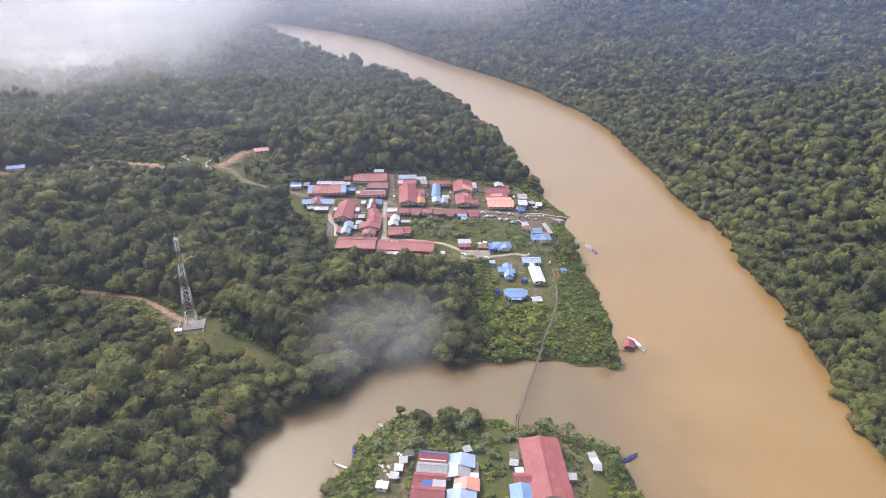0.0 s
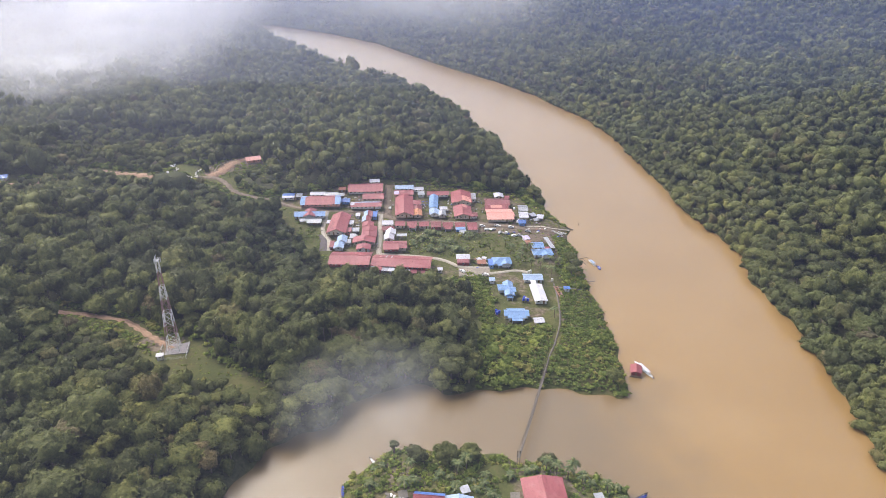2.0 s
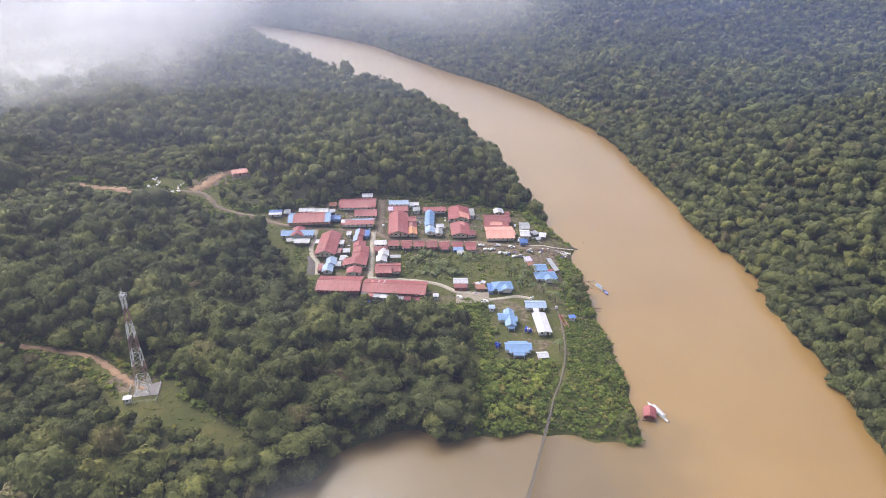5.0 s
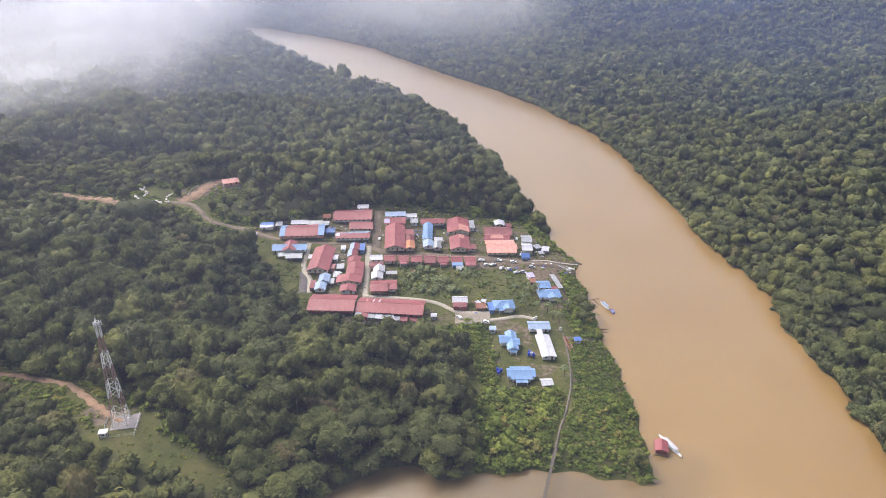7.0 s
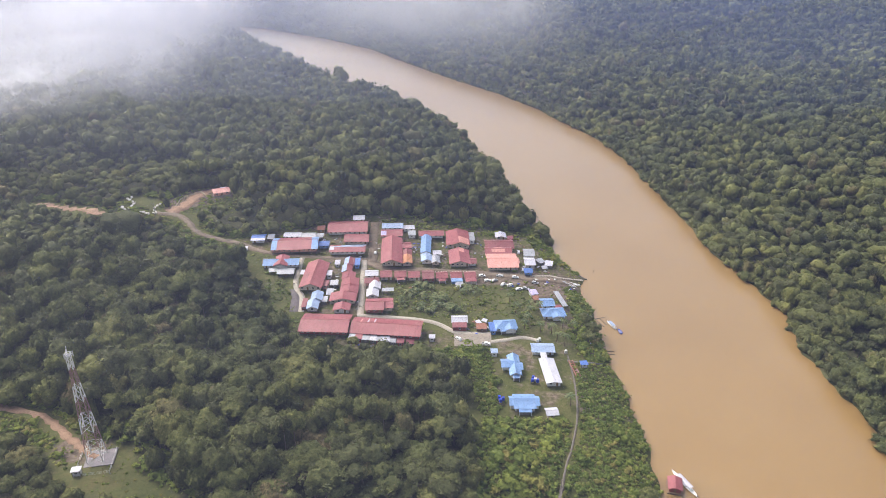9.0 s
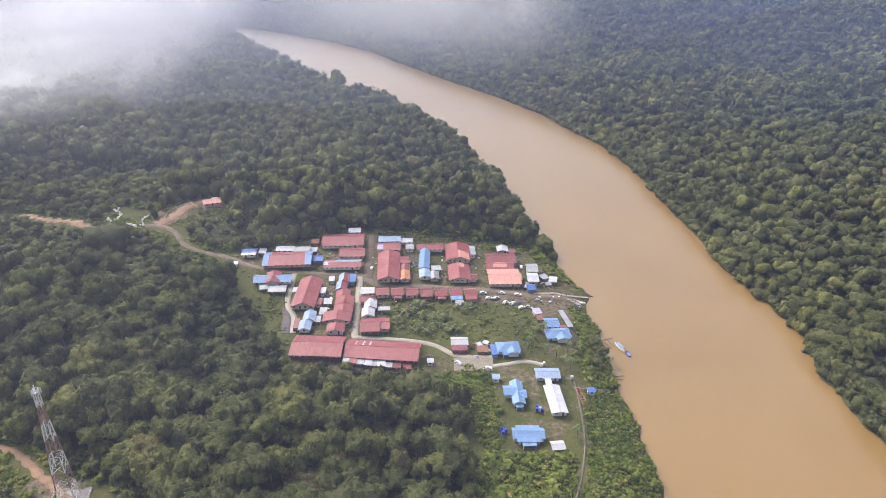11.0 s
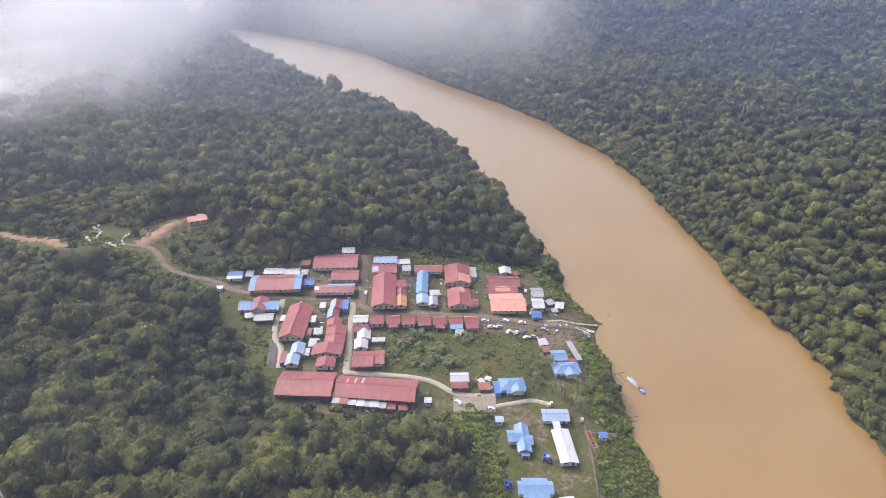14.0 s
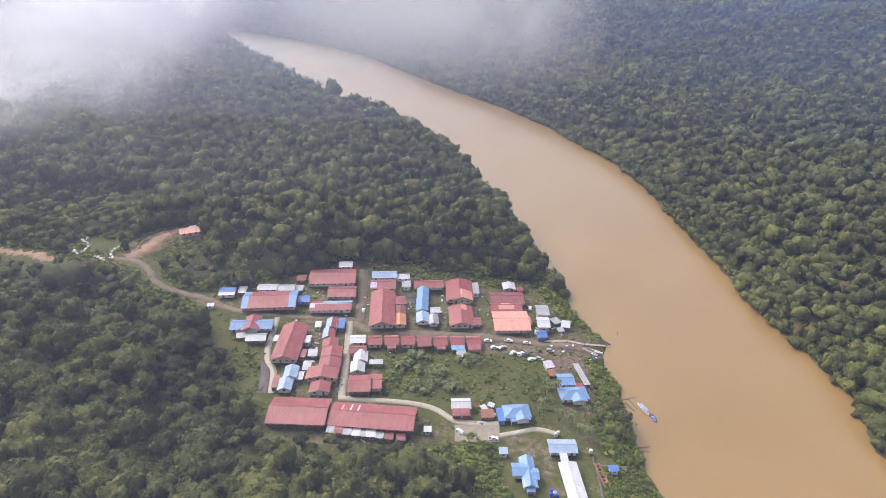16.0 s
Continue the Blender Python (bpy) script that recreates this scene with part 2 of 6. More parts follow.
def ground_mat():
    m, n, l, p = node_mat("grassy_ground", 0.95, 0, 0.2)
    att = n.new("ShaderNodeAttribute")
    att.attribute_name = "bare"
    big, small = noise_tex(n, l, 0.045, 6), noise_tex(n, l, 0.6, 6)
    grass = ramp(n, [(0.32, (0.048, 0.058, 0.016)), (0.48, (0.077, 0.083, 0.025)), (0.68, (0.124, 0.11, 0.043))])
    l.new(maths(n, l, "ADD", maths(n, l, "MULTIPLY", big, 0.5), maths(n, l, "MULTIPLY", small, 0.5)), grass.inputs[0])
    soil = ramp(n, [(0.35, (0.085, 0.064, 0.046)), (0.52, (0.15, 0.117, 0.086)), (0.7, (0.225, 0.178, 0.132))])
    l.new(small, soil.inputs[0])
    edge = maths(n, l, "ADD", att.outputs["Fac"], maths(n, l, "MULTIPLY", maths(n, l, "SUBTRACT", noise_tex(n, l, 0.16, 6), 0.5), 1.3))
    cut = ramp(n, [(0.4, (0, 0, 0)), (0.65, (1, 1, 1))])
    l.new(edge, cut.inputs[0])
    open_land = blend(n, l, "MIX", cut.outputs[0], grass.outputs[0], soil.outputs[0])
    wood = n.new("ShaderNodeAttribute")
    wood.attribute_name = "litter"
    litter = ramp(n, [(0.35, (0.05, 0.055, 0.025)), (0.7, (0.095, 0.09, 0.045))])
    l.new(small, litter.inputs[0])
    l.new(blend(n, l, "MIX", wood.outputs["Fac"], open_land, litter.outputs[0]), p.inputs["Base Color"])
    bump(n, l, p, small, 0.8, 0.25)
    return m


def water_mat():
    m, n, l, p = node_mat("muddy_river_water", 0.35, 0, 0.3)
    silt = ramp(n, [(0.3, (0.236, 0.144, 0.05)), (0.55, (0.256, 0.16, 0.06)), (0.75, (0.275, 0.178, 0.074))])
    l.new(noise_tex(n, l, 0.012, 5), silt.inputs[0])
    # the creek is greyer than the river and mixes with it at the mouth
    geo, sep, mouth, creek = n.new("ShaderNodeNewGeometry"), n.new("ShaderNodeSeparateXYZ"), n.new("ShaderNodeMapRange"), n.new("ShaderNodeMapRange")
    l.new(geo.outputs["Position"], sep.inputs[0])
    for node, source, a, b in ((mouth, sep.outputs[0], 135.0, 55.0), (creek, sep.outputs[1], 310.0, 275.0)):
        node.interpolation_type = "SMOOTHSTEP"
        node.inputs[1].default_value, node.inputs[2].default_value = a, b
        l.new(maths(n, l, "ADD", source, maths(n, l, "MULTIPLY", maths(n, l, "SUBTRACT", noise_tex(n, l, 0.03, 4), 0.5), 60.0)), node.inputs[0])
    l.new(blend(n, l, "MIX", maths(n, l, "MULTIPLY", maths(n, l, "MULTIPLY", mouth.outputs[0], creek.outputs[0]), 0.75), silt.outputs[0], (0.118, 0.09, 0.055)), p.inputs["Base Color"])
    p.inputs["IOR"].default_value = 1.4
    p.inputs["Coat Weight"].default_value, p.inputs["Coat Roughness"].default_value, p.inputs["Coat IOR"].default_value = 1.0, 0.24, 1.5
    ripple = maths(n, l, "ADD", maths(n, l, "MULTIPLY", noise_tex(n, l, 0.05, 4), 1.0), maths(n, l, "MULTIPLY", noise_tex(n, l, 0.8, 4), 0.25))
    bump(n, l, p, ripple, 0.25, 0.6)
    return m


GROUND, RIVER = ground_mat(), water_mat()


def mist_mat(name, dense, scale, full=1.0, low=-2.0, high=-1.0):
    """Thin cloud: white droplets that thin out to nothing at the edges, torn by the wind."""
    m, n, l, p = node_mat(name, 1.0, 0, 0.0)
    co = n.new("ShaderNodeTexCoord")
    sep = n.new("ShaderNodeSeparateXYZ")
    l.new(co.outputs["UV"], sep.inputs[0])
    fade = None
    for i in (0, 1):
        side = maths(n, l, "MULTIPLY", maths(n, l, "MULTIPLY", sep.outputs[i], maths(n, l, "SUBTRACT", 1.0, sep.outputs[i])), 4.0)
        fade = side if fade is None else maths(n, l, "MULTIPLY", fade, side)
    geo = n.new("ShaderNodeNewGeometry")
    t = socket(n, "ShaderNodeTexNoise", Scale=scale, Detail=5.0, Roughness=0.55)
    along = n.new("ShaderNodeMapping")
    along.inputs["Scale"].default_value = (1.0, 0.5, 1.0)
    l.new(geo.outputs["Position"], along.inputs["Vector"])
    l.new(along.outputs[0], t.inputs["Vector"])
    torn = ramp(n, [(0.3, (0, 0, 0)), (0.54, (1, 1, 1))])
    l.new(t.outputs[0], torn.inputs[0])
    fade = maths(n, l, "MINIMUM", maths(n, l, "MULTIPLY", maths(n, l, "POWER", fade, 1.3), full), 1.0)
    height, lift = n.new("ShaderNodeSeparateXYZ"), n.new("ShaderNodeMapRange")
    l.new(geo.outputs["Position"], height.inputs[0])
    lift.interpolation_type = "SMOOTHSTEP"
    lift.inputs[1].default_value, lift.inputs[2].default_value = low, high
    l.new(height.outputs[2], lift.inputs[0])
    alpha = maths(n, l, "MULTIPLY", maths(n, l, "MULTIPLY", maths(n, l, "MULTIPLY", fade, lift.outputs[0]), torn.outputs[0]), dense)
    clear, white, thin, both, mix = n.new("ShaderNodeBsdfTransparent"), n.new("ShaderNodeBsdfDiffuse"), n.new("ShaderNodeBsdfTranslucent"), n.new("ShaderNodeMixShader"), n.new("ShaderNodeMixShader")
    white.inputs[0].default_value = thin.inputs[0].default_value = (0.98, 0.98, 1.0, 1)
    both.inputs[0].default_value = 0.12
    l.new(white.outputs[0], both.inputs[1])
    l.new(thin.outputs[0], both.inputs[2])
    l.new(alpha, mix.inputs[0])
    l.new(clear.outputs[0], mix.inputs[1])
    l.new(both.outputs[0], mix.inputs[2])
    l.new(mix.outputs[0], n["Material Output"].inputs["Surface"])
    return m


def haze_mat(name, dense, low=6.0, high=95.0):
    """Moist-air haze painted on thin tinted sheets, thicker with height above the trees."""
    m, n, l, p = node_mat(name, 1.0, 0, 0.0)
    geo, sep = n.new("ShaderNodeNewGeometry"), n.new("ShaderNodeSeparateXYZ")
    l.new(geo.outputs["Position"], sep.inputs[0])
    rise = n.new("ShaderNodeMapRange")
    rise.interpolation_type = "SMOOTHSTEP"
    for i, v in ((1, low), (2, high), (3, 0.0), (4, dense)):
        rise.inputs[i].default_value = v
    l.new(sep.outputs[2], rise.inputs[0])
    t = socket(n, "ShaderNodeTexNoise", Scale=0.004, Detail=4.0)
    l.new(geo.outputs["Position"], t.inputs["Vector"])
    # haze tint painted in: denser and whiter to the west, bluer to the east
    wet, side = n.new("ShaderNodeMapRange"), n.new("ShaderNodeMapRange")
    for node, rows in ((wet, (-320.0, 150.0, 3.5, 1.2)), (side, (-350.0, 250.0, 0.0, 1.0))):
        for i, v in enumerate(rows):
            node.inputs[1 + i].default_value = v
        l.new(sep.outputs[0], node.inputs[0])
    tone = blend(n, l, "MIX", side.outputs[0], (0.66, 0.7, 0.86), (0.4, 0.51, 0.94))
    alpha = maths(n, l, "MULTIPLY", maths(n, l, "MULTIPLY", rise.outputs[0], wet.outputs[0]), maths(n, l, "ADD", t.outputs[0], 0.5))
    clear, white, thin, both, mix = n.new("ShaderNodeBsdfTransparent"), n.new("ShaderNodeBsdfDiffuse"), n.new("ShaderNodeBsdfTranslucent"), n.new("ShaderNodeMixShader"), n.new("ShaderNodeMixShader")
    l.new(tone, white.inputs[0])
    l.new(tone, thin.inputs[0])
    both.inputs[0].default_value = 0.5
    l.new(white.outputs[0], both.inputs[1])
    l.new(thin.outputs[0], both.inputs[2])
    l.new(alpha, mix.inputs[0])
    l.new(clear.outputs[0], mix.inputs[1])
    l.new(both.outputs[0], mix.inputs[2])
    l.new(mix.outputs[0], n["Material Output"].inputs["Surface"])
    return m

# ---- building blocks ----


def mesh_of(name, verts, faces, mats, index=None, tint=None):
    """A mesh from arrays of corners and of triangles."""
    me = bpy.data.meshes.new(name)
    verts, faces = np.asarray(verts, np.float32), np.asarray(faces, np.int32)
    me.vertices.add(len(verts))
    me.vertices.foreach_set("co", verts.ravel())
    me.loops.add(faces.size)
    me.loops.foreach_set("vertex_index", faces.ravel())
    me.polygons.add(len(faces))
    me.polygons.foreach_set("loop_start", np.arange(len(faces), dtype=np.int32) * faces.shape[1])
    me.polygons.foreach_set("loop_total", np.full(len(faces), faces.shape[1], np.int32))
    for m in mats:
        me.materials.append(m)
    if index is not None:
        me.polygons.foreach_set("material_index", np.asarray(index, np.int32))
    me.update(calc_edges=True)
    if tint is not None:
        me.polygons.foreach_set("use_smooth", np.ones(len(faces), bool))
        me.attributes.new("tint", "FLOAT", "POINT").data.foreach_set("value", np.asarray(tint, np.float32))
    return me


def thing(name, m, label, category, group="", kind=""):
    ob = new(name)
    ob.empty_display_size = 0.5
    ob.matrix_world = m
    return tagged(ob, label, category, group, kind)


def part(name, bm, mat, parent, label="", at=None):
    """Links a bmesh, or a mesh already made, as one part under its thing."""
    if isinstance(bm, bpy.types.Mesh):
        me = bm
    else:
        me = bpy.data.meshes.new(name)
        bm.to_mesh(me)
        bm.free()
        me.materials.append(mat)
    ob = new(name, me)
    ob.parent = parent
    if at is not None:
        ob.matrix_basis = at
    return tagged(ob, label)


def box(w, d, h, x=0, y=0, z=0, bevel=0.0, bm=None):
    """A box w by d by h whose underside is centred on x, y, z."""
    bm = bm or bmesh.new()
    made = bmesh.ops.create_cube(bm, size=1, matrix=Matrix.Translation((x, y, z + h / 2)) @ Matrix.Diagonal((w, d, h, 1)))
    if bevel:
        bmesh.ops.bevel(bm, geom=list({e for v in made["verts"] for e in v.link_edges}), offset=bevel, segments=1, affect="EDGES")
    return bm


def bar(a, b, r, sides=6, r2=None, bm=None):
    """A round bar from a to b, tapering from r to r2."""
    bm = bm or bmesh.new()
    a, b = Vector(a), Vector(b)
    m = Matrix.Translation((a + b) / 2) @ (b - a).to_track_quat("Z", "Y").to_matrix().to_4x4()
    bmesh.ops.create_cone(bm, cap_ends=True, segments=sides, radius1=r, radius2=r if r2 is None else r2, depth=(b - a).length, matrix=m)
    return bm


def solid(corners, faces, bm=None):
    bm = bm or bmesh.new()
    vs = [bm.verts.new(c) for c in corners]
    for f in faces:
        bm.faces.new([vs[i] for i in f])
    bmesh.ops.recalc_face_normals(bm, faces=bm.faces)
    return bm


def slab(quad, thick, bm=None):
    """A sheet of that thickness on four (or three) corners."""
    n = len(quad)
    a, b, c = (Vector(q) for q in quad[:3])
    up = (b - a).cross(c - a).normalized() * thick
    top = [Vector(q) + up for q in quad]
    return solid([*quad, *top], [list(range(n))[::-1], list(range(n, 2 * n)), *[[i, (i + 1) % n, n + (i + 1) % n, n + i] for i in range(n)]], bm)


def ground_z(x, y):
    return float(land(np.array([x]), np.array([y]))[0])


# ---- ground and water ----
ROADS = {
    "dirt": [(-197, 528.5), (-182, 525.7), (-171.5, 518), (-160, 503.5), (-147, 496), (-127, 489), (-114, 481), (-101, 477.8), (-69, 475.5), (-44, 476)],
    "north": [(-41, 472), (-42, 490), (-43.2, 503), (-44.5, 531)],
    "east": [(-44, 472), (-30, 466), (-3, 467.5), (30, 467), (52, 462.5), (66, 461), (84, 460)],
    "lane": [(-46, 474), (-43.5, 438.3), (-41.8, 411.5)],
    "front": [(-43.2, 411), (-17.3, 410.8), (-6, 409.6), (0.5, 407.4), (5.5, 403.5), (10, 399.8), (18.4, 398.6), (29, 398.8)],
    "west_lane": [(-85, 474), (-84, 457), (-83.5, 446), (-81, 436), (-76.5, 428), (-74, 412)],
    "to_river": [(28, 391), (36.5, 393.2), (45.4, 395.7), (54, 393)],
    "tower_track": [(-230, 336), (-205, 330), (-184, 327), (-165.5, 322), (-149, 310), (-139, 303), (-133, 300)],
    "meadow_path": [(50.3, 292), (54, 304), (58, 314), (63.8, 334.6), (66.4, 357), (67, 380)],
}
VILLAGE = np.array([(-106, 442), (-136, 490), (-106, 510), (-68, 528), (-63, 541), (-34, 541), (74, 530), (92, 470), (92, 405), (27, 392), (26, 372), (4, 369), (-2, 376), (-74, 381), (-88, 408)], float)
SCHOOL = np.array([(22, 396), (92, 406), (96, 330), (58, 326), (27, 330)], float)
MEADOW = np.array([(46, 280), (42, 300), (58, 328), (96, 332), (96, 268)], float)
BUSHES = np.array([(14, 278), (20, 330), (58, 330), (42, 300), (46, 280)], float)
TOWER_LOT = np.array([(-140, 312), (-124, 309), (-112, 297), (-96, 284), (-78, 274), (-82, 264), (-112, 270), (-130, 284), (-146, 300)], float)
PLOT = np.array([(-192, 532), (-166, 536), (-150, 552), (-150, 572), (-176, 572), (-192, 560)], float)
SCARS = np.array([(-230, 526), (-194, 521), (-194, 548), (-222, 560), (-230, 552)], float)


def within(poly, x, y):
    x, y = np.asarray(x, float), np.asarray(y, float)
    inside = np.zeros(x.shape, bool)
    for (ax, ay), (bx, by) in zip(poly, np.roll(poly, -1, 0)):
        inside ^= ((ay > y) != (by > y)) & (x < ax + (y - ay) * (bx - ax) / ((by - ay) or 1e-9))
    return inside


def off_line(points, x, y):
    best = np.full(np.shape(x), 1e9)
    for (ax, ay), (bx, by) in zip(points, points[1:]):
        dx, dy = bx - ax, by - ay
        k = np.clip(((x - ax) * dx + (y - ay) * dy) / (dx * dx + dy * dy), 0, 1)
        best = np.minimum(best, np.hypot(x - ax - k * dx, y - ay - k * dy))
    return best


def spit(x, y):
    return (np.abs(x - 16) < 64) & (y < 250) & (shore(x, y) > 0)


xs = np.concatenate([np.linspace(-4900, -1300, 14)[:-1], np.linspace(-1300, -300, 60)[:-1], np.arange(-300, 244, 4.0), np.linspace(244, 1300, 62), np.linspace(1300, 4900, 14)[1:]])
ys = np.concatenate([np.linspace(-4900, -200, 16)[:-1], np.linspace(-200, 130, 20)[:-1], np.arange(130, 620, 4.0), np.linspace(620, 2300, 110), np.linspace(2300, 4900, 12)[1:]])
gx, gy = np.meshgrid(xs, ys)
gz = land(gx, gy)
nx, ny = len(xs), len(ys)
idx = np.arange(nx * ny).reshape(ny, nx)
quads = np.stack([idx[:-1, :-1], idx[:-1, 1:], idx[1:, 1:], idx[1:, :-1]], -1).reshape(-1, 4)
me = mesh_of("ground", np.stack([gx, gy, gz], -1).reshape(-1, 3), quads, [GROUND])
for f in me.polygons:
    f.use_smooth = True
bare = np.where(within(VILLAGE, gx, gy), 0.5, 0.05)
bare = np.where(within(SCHOOL, gx, gy), 0.36, bare)
bare = np.where((gy > 440) & (gx > 22) & (gx < 84) & (gy < 470), 0.85, bare)
bare = np.where((gy > 400) & (gy < 452) & (gx > -26) & (gx < 60), 0.2, bare)
bare = np.where(spit(gx, gy) & (np.abs(gx - 14) < 46) & (gy > 150), 0.5, bare)
bare = np.where((np.hypot(gx - 40, gy - 385) < 9) | (np.hypot(gx - 50, gy - 346) < 8) | (np.hypot(gx - 48, gy - 375) < 6), 0.52, bare)
bare = np.where((gx > -6) & (gx < 27) & (gy < 386), 0.1, bare)
bare = np.where((gx < -72) & (gy > 395) & (gy < 482), 0.12, bare)
bare = np.where(within(PLOT, gx, gy), 0.75, bare)
bare = np.where(within(TOWER_LOT, gx, gy), 0.12, bare)
bare = np.where(np.hypot((gx + 141) / 1.4, gy - 304) < 9, 0.62, bare)
me.attributes.new("bare", "FLOAT", "POINT").data.foreach_set("value", bare.astype(np.float32).ravel())
ground_mesh = me
tagged(new("ground", me), "uneven green and brown ground under forest, village and meadow", "ground", kind="structure")
wm = bmesh.new()
bmesh.ops.create_grid(wm, x_segments=12, y_segments=12, size=4890)
wme = bpy.data.meshes.new("water")
wm.to_mesh(wme)
wm.free()
wme.materials.append(RIVER)
tagged(new("water", wme), "wide muddy tan river with a creek joining it", "river", kind="structure")


def strip(name, points, width, mat, label, rise=0.12, wobble=0.0, category="road"):
    """A road or path laid on the ground along a line, with its edges let into it."""
    pts = [Vector(p) for p in points]
    line = []
    for i in range(len(pts) - 1):
        a, b, c, d = pts[max(i - 1, 0)], pts[i], pts[i + 1], pts[min(i + 2, len(pts) - 1)]
        steps = max(2, int((c - b).length / 2))
        for k in range(steps):
            u = k / steps
            line.append(0.5 * ((2 * b) + (c - a) * u + (2 * a - 5 * b + 4 * c - d) * u * u + (3 * b - a - 3 * c + d) * u ** 3))
    line.append(pts[-1])
    verts, faces = [], []
    rnd = random.Random(name)
    for i, p in enumerate(line):
        t = (line[min(i + 1, len(line) - 1)] - line[max(i - 1, 0)]).normalized()
        side = Vector((-t.y, t.x))
        l, r = p + side * (width / 2 + rnd.uniform(-wobble, wobble)), p - side * (width / 2 + rnd.uniform(-wobble, wobble))
        zl, zr = ground_z(*l) + rise, ground_z(*r) + rise
        zm = max(ground_z(*p) + rise, (zl + zr) / 2)
        verts += [(*(l + side * 0.15), zl - 0.8), (*l, zl), (*p, zm + 0.03), (*r, zr), (*(r - side * 0.15), zr - 0.8)]
        if i:
            o = 5 * i
            faces += [(o - 5 + k, o - 4 + k, o + 1 + k, o + k) for k in range(4)]
    return tagged(new(name, mesh_of(name, verts, faces, [mat])), label, category, kind="structure")


strip("dirt_road", ROADS["dirt"], 4.0, EARTH, "winding brown dirt road between forest and village", 0.15, 0.7)
strip("village_road", ROADS["north"], 6.0, EARTH, "brown dirt road between red-roofed houses", 0.13, 0.5)
strip("village_road", ROADS["east"], 6.0, EARTH, "muddy brown road past the row houses to the landing", 0.17, 0.6)
strip("concrete_lane", ROADS["lane"], 3.6, CONCRETE, "pale concrete lane between houses", 0.22)
strip("concrete_lane", ROADS["front"], 3.0, CONCRETE, "pale concrete lane curving past the longhouses to the square", 0.26)
strip("concrete_lane", ROADS["west_lane"], 3.0, CONCRETE, "pale concrete lane beside a red-roofed block", 0.22)
strip("concrete_path", ROADS["to_river"], 2.6, CONCRETE, "pale concrete path beside the school field", 0.22)
strip("tower_track", ROADS["tower_track"], 3.2, CLAY, "orange clay track through forest to the radio tower", 0.2, 0.8)
strip("boardwalk", ROADS["meadow_path"], 0.8, DARK_TIMBER, "narrow grey boardwalk through shrubs to the footbridge", 0.3, category="path")
strip("gravel_yard", [(-81.5, 436), (-79, 426), (-77.5, 412)], 6.0, ASPHALT, "dark wet gravel yard beside the lane", 0.1, 0.6)
strip("clay_clearing", [(-188, 529), (-178, 541), (-176, 556), (-168, 566)], 10, CLAY, "bare orange clay clearing above the village", 0.1, 2.0)
strip("red_earth_cut", [(-288, 546), (-269, 537.5), (-250, 532), (-230, 523.5)], 6, CLAY, "bare reddish earth cutting on the hillside", 0.12, 2.5)
square = slab([(9.5, 386.5, 0), (28.5, 386.8, 0), (29.2, 397.6, 0), (9.5, 397.2, 0)], 0.25)
part("concrete_square", square, PAVING, None)
sq = bpy.data.objects["concrete_square"]
sq.location.z = max(ground_z(x, y) for x in (9.5, 28.5) for y in (386.5, 397.6)) - 0.05
tagged(sq, "pale worn concrete parking square", "square", kind="structure")

# ---- houses ----
WINDOW = {}


def window_mesh(w, h):
    """A shared frame and a shared pane, facing -y."""
    if (w, h) not in WINDOW:
        bm = bmesh.new()
        for x in (-w / 2, w / 2):
            box(0.09, 0.1, h, x, 0, 0, bm=bm)
        for z in (0, h - 0.09):
            box(w, 0.1, 0.09, 0, 0, z, bm=bm)
        box(0.06, 0.08, h, 0, 0, 0, bm=bm)
        fr = bpy.data.meshes.new("window")
        bm.to_mesh(fr)
        fr.materials.append(WHITE_WALL)
        bm = box(w - 0.08, 0.04, h - 0.08, 0, 0.01, 0.04)
        pa = bpy.data.meshes.new("pane")
        bm.to_mesh(pa)
        pa.materials.append(DARK_GLASS)
        WINDOW[(w, h)] = fr, pa
    return WINDOW[(w, h)]


def add_window(house_ob, w, h, m):
    fr, pa = window_mesh(w, h)
    win = part("window", fr, None, house_ob, at=m)
    part("pane", pa, None, win)


POST = {}


def post_mesh(h, mat=None):
    mat = mat or OLD_TIMBER
    key = (round(h, 2), mat.name)
    if key not in POST:
        me = bpy.data.meshes.new("post")
        bm = box(0.22, 0.22, h)
        bm.to_mesh(me)
        bm.free()
        me.materials.append(mat)
        POST[key] = me
    return POST[key]


def gable_roof(w, d, z, rise, over=0.5, axis="x", bm=None, x=0, y=0):
    """Two sloping sheets over a plan w by d with eaves at z; the ridge runs along the axis."""
    bm = bm or bmesh.new()
    a, b = (w / 2 + over, d / 2 + over) if axis == "x" else (d / 2 + over, w / 2 + over)
    drop = rise * over / (b - over)

    def at(u, v, h):
        return (x + u, y + v, h) if axis == "x" else (x - v, y + u, h)
    lo, hi = z - drop, z + rise
    slab([at(-a, -b, lo), at(a, -b, lo), at(a, 0, hi), at(-a, 0, hi)], 0.1, bm)
    slab([at(-a, 0, hi + 0.004), at(a, 0, hi + 0.004), at(a, b, lo + 0.004), at(-a, b, lo + 0.004)], 0.1, bm)
    return bm


def hip_roof(w, d, z, rise, over=0.5, bm=None):
    bm = bm or bmesh.new()
    a, b = w / 2 + over, d / 2 + over
    r = max(a - b, 0.4)
    lo, hi = z - rise * over / (b - over), z + rise
    A, B, C, D, E, F = (-a, -b, lo), (a, -b, lo), (a, b, lo), (-a, b, lo), (-r, 0, hi), (r, 0, hi)
    for q in ([A, B, F, E], [C, D, E, F], [B, C, F], [D, A, E]):
        slab(q, 0.1, bm)
    return bm


